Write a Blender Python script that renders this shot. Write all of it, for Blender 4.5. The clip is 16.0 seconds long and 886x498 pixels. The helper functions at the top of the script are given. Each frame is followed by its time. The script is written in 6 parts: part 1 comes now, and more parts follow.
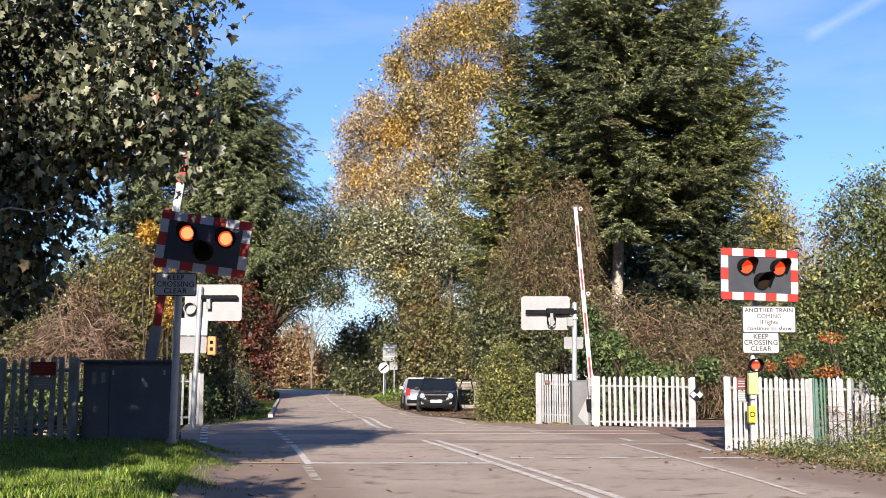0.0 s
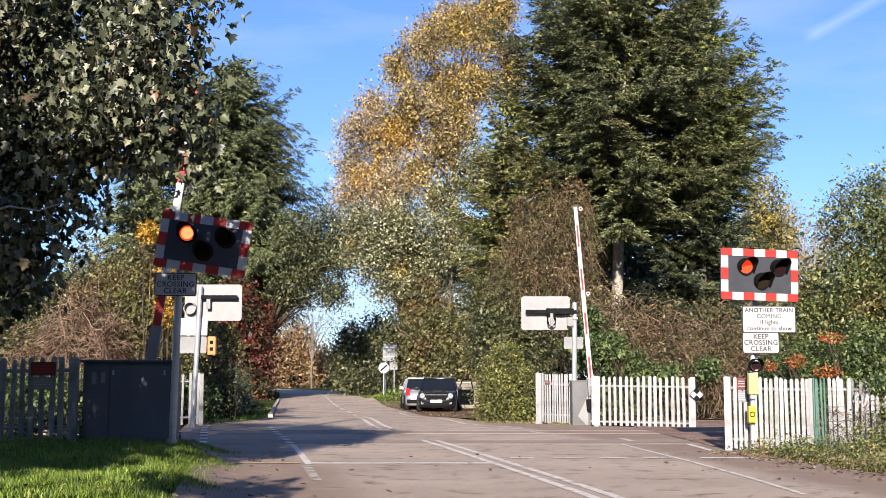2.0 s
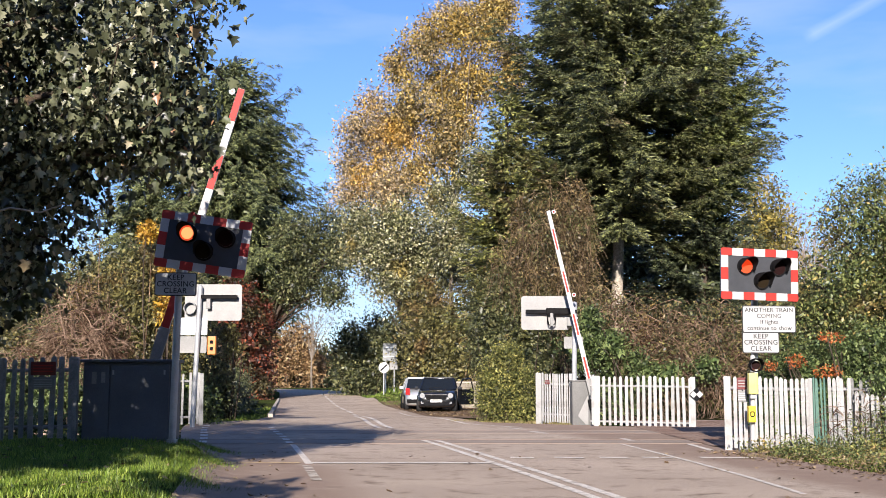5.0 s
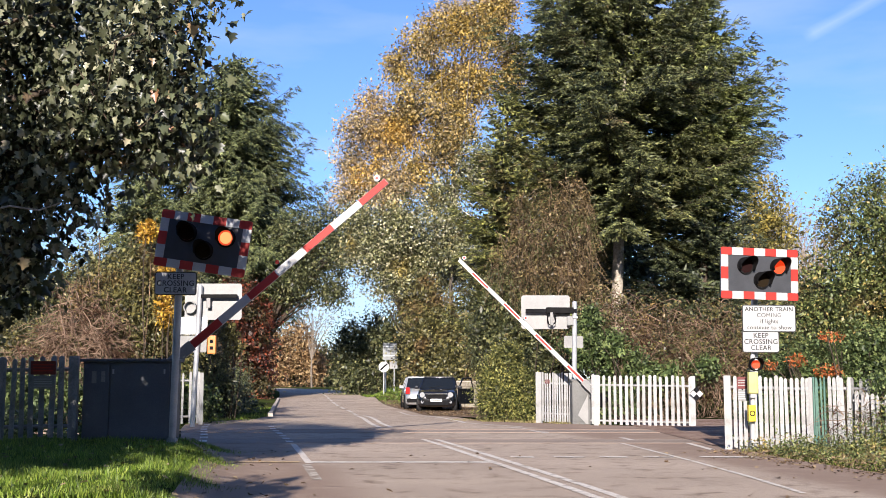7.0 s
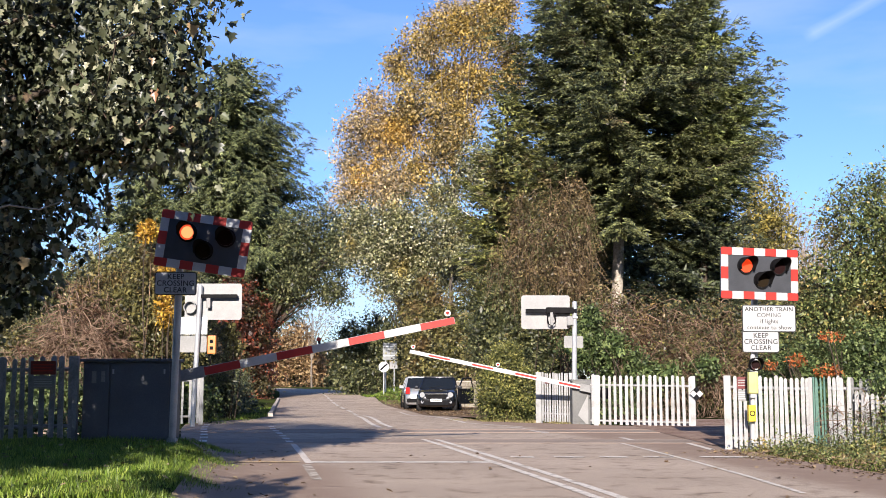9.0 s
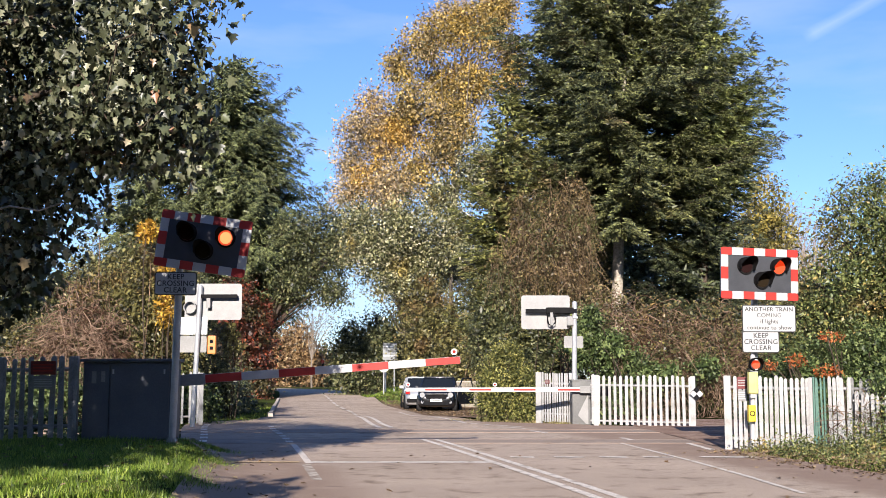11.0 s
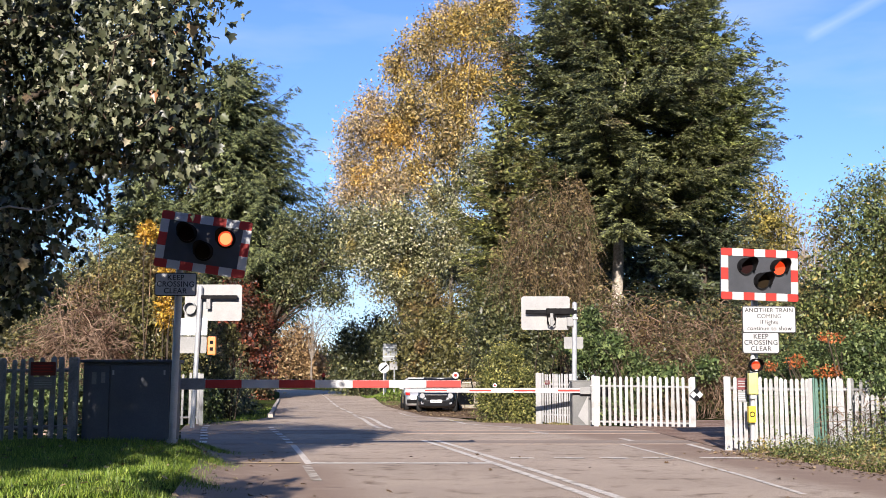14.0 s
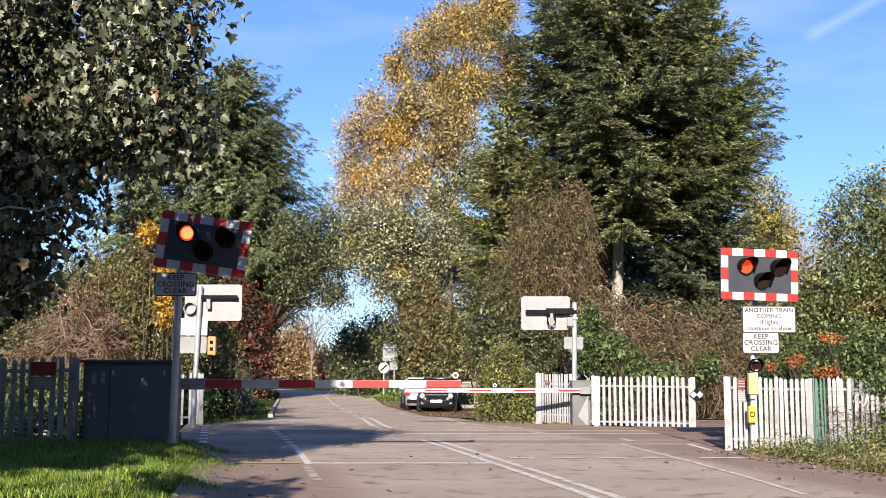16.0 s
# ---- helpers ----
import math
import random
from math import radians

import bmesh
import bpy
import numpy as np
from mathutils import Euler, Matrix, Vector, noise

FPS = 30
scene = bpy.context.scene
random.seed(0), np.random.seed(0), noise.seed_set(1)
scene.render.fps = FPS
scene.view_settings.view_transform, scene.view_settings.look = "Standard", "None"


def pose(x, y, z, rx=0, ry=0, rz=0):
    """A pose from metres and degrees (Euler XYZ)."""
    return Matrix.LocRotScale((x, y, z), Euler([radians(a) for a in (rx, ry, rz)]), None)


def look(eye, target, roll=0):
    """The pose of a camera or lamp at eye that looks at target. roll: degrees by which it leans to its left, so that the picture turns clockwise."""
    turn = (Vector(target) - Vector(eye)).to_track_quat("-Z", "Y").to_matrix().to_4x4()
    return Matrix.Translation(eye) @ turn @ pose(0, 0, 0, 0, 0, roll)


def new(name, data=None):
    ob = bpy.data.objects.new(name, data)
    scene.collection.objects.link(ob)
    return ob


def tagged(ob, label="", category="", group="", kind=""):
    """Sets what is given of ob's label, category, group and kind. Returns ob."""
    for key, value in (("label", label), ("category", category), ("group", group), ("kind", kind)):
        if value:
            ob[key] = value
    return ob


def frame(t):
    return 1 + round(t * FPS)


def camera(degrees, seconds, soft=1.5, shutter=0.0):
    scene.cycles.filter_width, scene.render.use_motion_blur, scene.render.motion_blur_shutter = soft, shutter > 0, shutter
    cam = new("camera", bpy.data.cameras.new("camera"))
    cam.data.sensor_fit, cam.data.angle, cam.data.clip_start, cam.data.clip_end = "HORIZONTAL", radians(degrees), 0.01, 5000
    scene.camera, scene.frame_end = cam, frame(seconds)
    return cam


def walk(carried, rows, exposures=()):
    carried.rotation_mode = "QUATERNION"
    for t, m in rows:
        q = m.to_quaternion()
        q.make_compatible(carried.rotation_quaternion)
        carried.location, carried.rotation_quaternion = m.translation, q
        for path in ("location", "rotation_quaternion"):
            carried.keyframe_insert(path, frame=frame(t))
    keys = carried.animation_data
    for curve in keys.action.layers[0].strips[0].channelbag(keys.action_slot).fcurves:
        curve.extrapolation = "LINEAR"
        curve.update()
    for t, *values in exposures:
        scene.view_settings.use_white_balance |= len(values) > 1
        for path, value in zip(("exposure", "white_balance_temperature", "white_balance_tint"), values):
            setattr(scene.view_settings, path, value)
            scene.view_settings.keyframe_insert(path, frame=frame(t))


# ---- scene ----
cam = camera(40.94, 16.0, soft=0.8)
EYE = (0.0, 0.0, 1.15)


def aim(tilt):
    return pose(*EYE, 90 + tilt, 0, 0)


walk(cam, [(0, aim(6.277)), (4.2, aim(6.277)), (5.4, aim(6.255)), (6.4, aim(6.232)), (9.2, aim(6.232)), (11.4, aim(6.24)),
           (12.4, aim(6.262)), (13.0, aim(6.277)), (16, aim(6.277))],
     exposures=[(0, 0.89, 6500, 14), (16, 0.89, 6500, 14)])

# ---- sky and sun ----
SUN_ELEVATION, SUN_AZIMUTH = 19.5, 5.6
world = bpy.data.worlds.new("world")
scene.world = world
world.use_nodes = True
wn = world.node_tree.nodes
sky = wn.new("ShaderNodeTexSky")
sky.sky_type, sky.sun_disc = "NISHITA", False
sky.sun_elevation, sky.sun_rotation = radians(SUN_ELEVATION), radians(180 + SUN_AZIMUTH)
sky.air_density, sky.dust_density, sky.ozone_density = 1.0, 0.15, 4.0
wn["Background"].inputs["Strength"].default_value = 0.080
tint = wn.new("ShaderNodeMix")
tint.data_type, tint.blend_type = "RGBA", "MULTIPLY"
tint.inputs[0].default_value = 1.0
tint.inputs[7].default_value = (0.88, 1.01, 1.34, 1)
world.node_tree.links.new(sky.outputs[0], tint.inputs[6])
# thin cirrus
wc, wm, wz = wn.new("ShaderNodeTexCoord"), wn.new("ShaderNodeMapping"), wn.new("ShaderNodeTexNoise")
wm.inputs["Scale"].default_value = (2.2, 1.0, 9.0)
wm.inputs["Rotation"].default_value = (0.0, radians(28), radians(20))
wz.inputs["Scale"].default_value, wz.inputs["Detail"].default_value = 1.6, 6.0
wr = wn.new("ShaderNodeValToRGB")
wr.color_ramp.elements[0].position, wr.color_ramp.elements[0].color = 0.52, (0, 0, 0, 1)
wr.color_ramp.elements[1].position, wr.color_ramp.elements[1].color = 0.80, (0.45, 0.45, 0.45, 1)
veil = wn.new("ShaderNodeMix")
veil.data_type = "RGBA"
veil.inputs[7].default_value = (5.2, 6.0, 7.2, 1)
world.node_tree.links.new(wc.outputs["Generated"], wm.inputs["Vector"])
world.node_tree.links.new(wm.outputs[0], wz.inputs["Vector"])
world.node_tree.links.new(wz.outputs["Fac"], wr.inputs["Fac"])
world.node_tree.links.new(wr.outputs[0], veil.inputs[0])
world.node_tree.links.new(tint.outputs[2], veil.inputs[6])
# a short fading vapour trail
trail_a, trail_b = Vector((.312, 1, .291)).normalized(), Vector((.372, 1, .326)).normalized()
trail_n, trail_m = trail_a.cross(trail_b).normalized(), (trail_b - trail_a).normalized()


def world_math(op, a, b):
    m = wn.new("ShaderNodeVectorMath" if op == "DOT_PRODUCT" else "ShaderNodeMath")
    m.operation = op
    for k, v in enumerate((a, b)):
        if isinstance(v, (float, Vector)):
            m.inputs[k].default_value = v
        else:
            world.node_tree.links.new(v, m.inputs[k])
    return m.outputs["Value"]


wiggle = world_math("MULTIPLY", wz.outputs["Fac"], .012)
across = world_math("ABSOLUTE", world_math("ADD", world_math("DOT_PRODUCT", wc.outputs["Generated"], trail_n), world_math("SUBTRACT", wiggle, .006)), 0.0)
body = world_math("SUBTRACT", 1.0, world_math("DIVIDE", across, .0065))
along = world_math("DIVIDE", world_math("SUBTRACT", world_math("DOT_PRODUCT", wc.outputs["Generated"], trail_m), trail_a.dot(trail_m)), .06)
lit = world_math("MULTIPLY", world_math("MAXIMUM", body, 0.0), world_math("MINIMUM", world_math("MAXIMUM", along, 0.0), .15))
trail = wn.new("ShaderNodeMix")
trail.data_type = "RGBA"
trail.inputs[7].default_value = (9.0, 9.6, 10.4, 1)
world.node_tree.links.new(lit, trail.inputs[0])
world.node_tree.links.new(veil.outputs[2], trail.inputs[6])
world.node_tree.links.new(trail.outputs[2], wn["Background"].inputs["Color"])

sun = new("sun", bpy.data.lights.new("sun", "SUN"))
sun.data.energy, sun.data.angle, sun.data.color = 5.0, radians(0.55), (1.0, 0.93, 0.83)
sun_way = Vector((math.sin(radians(SUN_AZIMUTH)), math.cos(radians(SUN_AZIMUTH)), -math.tan(radians(SUN_ELEVATION))))
sun.matrix_world = look(-50 * sun_way, (0, 0, 0))


# ---- materials ----
def ramp_of(nt, stops):
    r = nt.nodes.new("ShaderNodeValToRGB")
    while len(r.color_ramp.elements) < len(stops):
        r.color_ramp.elements.new(0.5)
    for e, (p, c) in zip(r.color_ramp.elements, stops):
        e.position, e.color = p, (*c, 1)
    return r


def noise_of(nt, scale, detail=4.0, rough=0.55, coord="Object"):
    tc = nt.nodes.new("ShaderNodeTexCoord")
    n = nt.nodes.new("ShaderNodeTexNoise")
    n.inputs["Scale"].default_value, n.inputs["Detail"].default_value = scale, detail
    n.inputs["Roughness"].default_value = rough
    nt.links.new(tc.outputs[coord], n.inputs["Vector"])
    return n


def mixed(nt, fac, a, b, blend="MIX"):
    m = nt.nodes.new("ShaderNodeMix")
    m.data_type, m.blend_type = "RGBA", blend
    for sock, v in (("Factor", fac), ("A", a), ("B", b)):
        s = [i for i in m.inputs if i.name == sock and (i.type == ("VALUE" if sock == "Factor" else "RGBA"))][0]
        if isinstance(v, (int, float)):
            s.default_value = v
        elif isinstance(v, tuple):
            s.default_value = (*v, 1)
        else:
            nt.links.new(v, s)
    return [o for o in m.outputs if o.type == "RGBA"][0]


def blank(name):
    m = bpy.data.materials.new(name)
    m.use_nodes = True
    return m, m.node_tree, m.node_tree.nodes["Principled BSDF"]


def bumped(nt, p, height, strength, distance=0.01):
    b = nt.nodes.new("ShaderNodeBump")
    b.inputs["Strength"].default_value, b.inputs["Distance"].default_value = strength, distance
    nt.links.new(height, b.inputs["Height"])
    nt.links.new(b.outputs[0], p.inputs["Normal"])


def surface(name, stops, scale=6.0, rough=0.6, metal=0.0, grime=0.35, bump=0.2, fine=60.0, vary=0.0):
    """Two scales of variation: a ramp over broad stains, and fine grain with relief."""
    m, nt, p = blank(name)
    broad, grain = noise_of(nt, scale, 5), noise_of(nt, fine, 4, 0.65)
    ramp = ramp_of(nt, stops)
    nt.links.new(broad.outputs["Fac"], ramp.inputs["Fac"])
    dark = ramp_of(nt, [(0.35, (1 - grime,) * 3), (0.62, (1.0, 1.0, 1.0))])
    nt.links.new(grain.outputs["Fac"], dark.inputs["Fac"])
    col = mixed(nt, 1.0, ramp.outputs[0], dark.outputs[0], "MULTIPLY")
    if vary:
        oi = nt.nodes.new("ShaderNodeObjectInfo")
        rr = ramp_of(nt, [(0, (1 - vary,) * 3), (1, (1.0, 1.0, 1.0))])
        nt.links.new(oi.outputs["Random"], rr.inputs["Fac"])
        col = mixed(nt, 1.0, col, rr.outputs[0], "MULTIPLY")
    nt.links.new(col, p.inputs["Base Color"])
    p.inputs["Roughness"].default_value, p.inputs["Metallic"].default_value = rough, metal
    p.inputs["Specular IOR Level"].default_value = 0.0 if rough > 0.84 else 0.5
    bumped(nt, p, grain.outputs["Fac"], bump, 0.004)
    return m


def leafy(name, stops, patch=None, rough=0.45, through_light=0.25, patch_scale=0.5, patch_at=0.58, gloss=0.5, tone=(.72, 1.15), tone_scale=1.1):
    """Leaves: each one its own tint, with broad patches of a second tint."""
    m, nt, p = blank(name)
    geo = nt.nodes.new("ShaderNodeNewGeometry")
    deep = lambda rows: [(q, tuple(v * (.42 + .95 * q) for v in c)) for q, c in rows]  # wider dark-to-pale spread paints lit and shadowed leaves into their colour
    ramp = ramp_of(nt, deep(stops))
    nt.links.new(geo.outputs["Random Per Island"], ramp.inputs["Fac"])
    col = ramp.outputs[0]
    if patch:
        n = noise_of(nt, patch_scale, 3)
        mask = ramp_of(nt, [(patch_at - 0.05, (0, 0, 0)), (patch_at + 0.05, (1, 1, 1))])
        nt.links.new(n.outputs["Fac"], mask.inputs["Fac"])
        second = ramp_of(nt, deep(patch))
        nt.links.new(geo.outputs["Random Per Island"], second.inputs["Fac"])
        col = mixed(nt, mask.outputs[0], col, second.outputs[0])
    broad = noise_of(nt, tone_scale, 2)
    shade = ramp_of(nt, [(0.3, (tone[0],) * 3), (0.7, (tone[1],) * 3)])
    nt.links.new(broad.outputs["Fac"], shade.inputs["Fac"])
    col = mixed(nt, 1.0, col, shade.outputs[0], "MULTIPLY")
    nt.links.new(col, p.inputs["Base Color"])
    p.inputs["Roughness"].default_value = rough
    p.inputs["Specular IOR Level"].default_value = gloss
    tr = nt.nodes.new("ShaderNodeBsdfTranslucent")
    nt.links.new(col, tr.inputs["Color"])
    mx = nt.nodes.new("ShaderNodeMixShader")
    mx.inputs[0].default_value = through_light
    nt.links.new(p.outputs[0], mx.inputs[1])
    nt.links.new(tr.outputs[0], mx.inputs[2])
    nt.links.new(mx.outputs[0], nt.nodes["Material Output"].inputs["Surface"])
    return m


def plain(name, color, rough=0.5, metal=0.0, glow=None, power=0.0, coat=0.0, transmission=0.0):
    m, nt, p = blank(name)
    p.inputs["Base Color"].default_value = (*color, 1)
    p.inputs["Roughness"].default_value, p.inputs["Metallic"].default_value = rough, metal
    p.inputs["Coat Weight"].default_value = coat
    p.inputs["Transmission Weight"].default_value = transmission
    if glow:
        p.inputs["Emission Color"].default_value = (*glow, 1)
        p.inputs["Emission Strength"].default_value = power
    return m


M_ASPHALT, _nt, _p = blank("asphalt")
_b, _g, _s = noise_of(_nt, 0.35, 5), noise_of(_nt, 90, 3, 0.7), noise_of(_nt, 2.2, 6, 0.65)
_r = ramp_of(_nt, [(0.3, (0.42, 0.335, 0.262)), (0.7, (0.55, 0.442, 0.348))])
_nt.links.new(_b.outputs["Fac"], _r.inputs["Fac"])
_d = ramp_of(_nt, [(0.3, (0.40, 0.38, 0.37)), (0.5, (1, 1, 1)), (0.72, (1.3, 1.28, 1.25))])
_nt.links.new(_g.outputs["Fac"], _d.inputs["Fac"])
_st = ramp_of(_nt, [(0.30, (0.45, 0.43, 0.42)), (0.46, (1, 1, 1))])
_nt.links.new(_s.outputs["Fac"], _st.inputs["Fac"])
_c = mixed(_nt, 1.0, mixed(_nt, 1.0, _r.outputs[0], _d.outputs[0], "MULTIPLY"), _st.outputs[0], "MULTIPLY")
_at = _nt.nodes.new("ShaderNodeAttribute")
_at.attribute_name = "silt"
_sn = noise_of(_nt, 1.6, 6, 0.7)
_mm = _nt.nodes.new("ShaderNodeMath")
_mm.operation = "MULTIPLY"
_nt.links.new(_at.outputs["Fac"], _mm.inputs[0])
_sr = ramp_of(_nt, [(0.25, (0.35, 0.35, 0.35)), (0.5, (1, 1, 1))])
_nt.links.new(_sn.outputs["Fac"], _sr.inputs["Fac"])
_nt.links.new(_sr.outputs[0], _mm.inputs[1])
_c = mixed(_nt, _mm.outputs[0], _c, mixed(_nt, _g.outputs["Fac"], (0.17, 0.115, 0.085), (0.46, 0.345, 0.27)))
_nt.links.new(_c, _p.inputs["Base Color"])
_p.inputs["Roughness"].default_value = 0.97
_p.inputs["Specular IOR Level"].default_value = 0.0
bumped(_nt, _p, _g.outputs["Fac"], 0.35, 0.006)

M_GROUND = surface("earth_and_turf", [(0.3, (0.075, 0.06, 0.035)), (0.5, (0.07, 0.085, 0.025)), (0.72, (0.10, 0.13, 0.035))], 0.8, 0.95, 0, 0.5, 0.6, 25)
M_GRAVEL = surface("dusty_gravel", [(0.3, (0.20, 0.13, 0.085)), (0.7, (0.33, 0.24, 0.17))], 1.2, 0.95, 0, 0.5, 0.8, 30)
M_BALLAST = surface("rusty_ballast", [(0.3, (0.30, 0.185, 0.135)), (0.7, (0.50, 0.37, 0.29))], 1.5, 0.95, 0, 0.6, 1.0, 22)
M_DECK = surface("crossing_deck", [(0.3, (0.36, 0.288, 0.235)), (0.7, (0.47, 0.38, 0.31))], 0.6, 0.96, 0, 0.4, 0.5, 60)
M_ROADPAINT = surface("road_paint", [(0.32, (0.44, 0.37, 0.30)), (0.5, (0.84, 0.76, 0.66))], 5, 0.95, 0, 0.35, 0.3, 70)
M_OLDPAINT = surface("worn_road_paint", [(0.42, (0.36, 0.29, 0.235)), (0.60, (0.72, 0.64, 0.53))], 7, 0.95, 0, 0.4, 0.3, 70)
M_YELLOWPAINT = surface("worn_cream_paint", [(0.36, (0.38, 0.28, 0.19)), (0.55, (0.70, 0.52, 0.32))], 4, 0.95, 0, 0.4, 0.3, 70)
M_KERB = surface("kerb_stone", [(0.3, (0.42, 0.36, 0.30)), (0.7, (0.60, 0.53, 0.45))], 3, 0.92, 0, 0.4, 0.4, 50)
M_RAIL = surface("rail_steel", [(0.3, (0.29, 0.20, 0.155)), (0.7, (0.40, 0.30, 0.235))], 4, 0.9, 0, 0.3, 0.2, 60)
M_BARK = surface("bark", [(0.3, (0.06, 0.045, 0.035)), (0.7, (0.14, 0.11, 0.085))], 3, 0.95, 0, 0.6, 1.0, 18)
M_PALEBARK = surface("pale_bark", [(0.3, (0.36, 0.31, 0.25)), (0.7, (0.58, 0.51, 0.42))], 2, 0.9, 0, 0.5, 0.8, 14)
M_TWIG = surface("dry_twigs", [(0.38, (0.09, 0.05, 0.032)), (0.62, (0.41, 0.285, 0.205))], 2.5, 0.9, 0, 0.3, 0.2, 30)
M_PALETWIG = surface("pale_twigs", [(0.3, (0.30, 0.23, 0.18)), (0.7, (0.48, 0.40, 0.33))], 1.2, 0.9, 0, 0.3, 0.2, 30)
M_DEADTWIG = surface("dead_creeper_stems", [(0.36, (0.08, 0.055, 0.035)), (0.62, (0.38, 0.27, 0.17))], 2.5, 0.9, 0, 0.3, 0.2, 30)
M_POPLARWOOD = surface("poplar_bark", [(0.3, (0.15, 0.12, 0.09)), (0.7, (0.30, 0.25, 0.20))], 1.2, 0.9, 0, 0.3, 0.2, 30)

G = lambda r, g, b: (r, g, b)
# paler patch colours paint sunlit zones into the otherwise dark crown
M_MAPLE = leafy("maple_leaves", [(0, G(.030, .037, .020)), (.5, G(.066, .078, .040)), (.85, G(.115, .13, .066)), (.97, G(.18, .185, .105)), (1, G(.22, .10, .05))],
                patch=[(0, G(.06, .07, .036)), (.5, G(.135, .15, .080)), (.9, G(.24, .24, .155)), (1, G(.30, .29, .20))], patch_at=.52, patch_scale=1.3, rough=0.38, gloss=0.5, through_light=0.08)
# darker copy of the maple leaf colour paints shade inside the crown
M_MAPLE_SHADED = leafy("shade_dark_maple_leaves", [(0, G(.020, .026, .013)), (1, G(.075, .09, .045))], rough=0.5, through_light=0.05)
M_SPRUCE = leafy("spruce_needles", [(0, G(.046, .060, .030)), (.5, G(.110, .130, .052)), (1, G(.205, .222, .085))], rough=0.5, through_light=0.08, tone=(.55, 1.3), tone_scale=.7)
# needles coloured darker to stand for shade from the cypress boughs
M_YEW_SHADED = leafy("shade_dark_yew_needles", [(0, G(.022, .032, .018)), (.5, G(.050, .064, .030)), (1, G(.105, .118, .050))], rough=0.55, through_light=0.05, tone=(.5, 1.3), tone_scale=1.2)
M_SPRUCE_B = leafy("cypress_sprays", [(0, G(.050, .062, .032)), (.5, G(.128, .142, .058)), (1, G(.235, .245, .090))],
                   patch=[(0, G(.10, .07, .035)), (1, G(.23, .165, .08))], patch_at=.66, patch_scale=.45, rough=.5, through_light=.08, tone=(.5, 1.3), tone_scale=1.3)
M_SPRUCE_C = leafy("bright_cypress_sprays", [(0, G(.075, .095, .036)), (.5, G(.18, .21, .068)), (1, G(.31, .335, .105))], rough=.5, through_light=.10, tone=(.55, 1.3), tone_scale=1.3)
M_SPRUCE_D = leafy("yellow_green_cypress_sprays", [(0, G(.060, .072, .026)), (.5, G(.15, .165, .050)), (1, G(.29, .285, .080))],
                   patch=[(0, G(.10, .075, .04)), (1, G(.23, .17, .075))], patch_at=.60, patch_scale=.7, rough=.5, through_light=.10, tone=(.45, 1.25), tone_scale=1.5)
M_POPLAR = leafy("poplar_leaves", [(0, G(.12, .09, .025)), (.4, G(.36, .25, .060)), (.75, G(.64, .42, .080)), (1, G(.42, .36, .19))],
                 patch=[(0, G(.10, .10, .04)), (.5, G(.28, .21, .08)), (1, G(.46, .34, .17))], patch_at=.57, patch_scale=.34, rough=.5, through_light=.14, tone=(.6, 1.2), tone_scale=.8)
M_POPLAR_THIN = leafy("thin_poplar_leaves", [(0, G(.16, .12, .06)), (.4, G(.34, .26, .14)), (.75, G(.52, .41, .27)), (1, G(.62, .42, .12))],
                      patch=[(0, G(.32, .18, .05)), (1, G(.64, .40, .09))], patch_at=.58, patch_scale=.4, rough=.5, through_light=.14)
M_POPLAR_GREEN = leafy("late_poplar_leaves", [(0, G(.06, .07, .028)), (.4, G(.16, .165, .065)), (.75, G(.32, .31, .14)), (1, G(.52, .48, .34))],
                       patch=[(0, G(.20, .16, .05)), (1, G(.46, .36, .11))], patch_at=.62, patch_scale=.5, rough=.45, through_light=.10, tone=(.5, 1.25))
M_IVY = leafy("ivy_leaves", [(0, G(.033, .056, .018)), (.5, G(.082, .124, .039)), (1, G(.175, .212, .078))], rough=.5, gloss=.35, tone=(.5, 1.3), tone_scale=1.6, through_light=.12)
M_HEDGE = leafy("hedge_leaves", [(0, G(.058, .060, .024)), (.5, G(.132, .124, .042)), (1, G(.225, .195, .068))], patch=[(0, G(.125, .082, .040)), (1, G(.265, .175, .070))], patch_at=.57, patch_scale=.6, tone=(.45, 1.3), tone_scale=1.6, through_light=.10)
M_DEADLEAF = leafy("withered_creeper_leaves", [(0, G(.075, .055, .026)), (.5, G(.18, .13, .062)), (1, G(.31, .225, .10))], patch=[(0, G(.06, .065, .025)), (1, G(.17, .165, .06))], patch_at=.55, patch_scale=.9, tone=(.45, 1.25), tone_scale=1.6)
M_LAUREL = leafy("laurel_leaves", [(0, G(.055, .068, .020)), (.5, G(.135, .150, .042)), (1, G(.30, .275, .085))], rough=.5, gloss=.35, tone=(.5, 1.3), tone_scale=1.6, through_light=.12)
M_YELLOW = leafy("yellow_leaves", [(0, G(.280, .140, .020)), (.5, G(.480, .260, .030)), (1, G(.550, .360, .060))])
M_YELLOWGREEN = leafy("turning_leaves", [(0, G(.13, .12, .035)), (.5, G(.27, .225, .055)), (1, G(.44, .34, .08))])
M_RED = leafy("red_leaves", [(0, G(.045, .024, .015)), (.45, G(.085, .036, .022)), (.8, G(.19, .048, .027)), (1, G(.31, .08, .035))], patch=[(0, G(.035, .04, .018)), (1, G(.13, .11, .05))], patch_at=.56, patch_scale=.6, tone=(.45, 1.3))
M_RUST = leafy("rust_leaves", [(0, G(.190, .100, .045)), (.6, G(.350, .215, .100)), (1, G(.430, .310, .160))])
M_ORANGE = leafy("orange_leaves", [(0, G(.300, .065, .020)), (1, G(.560, .170, .050))])
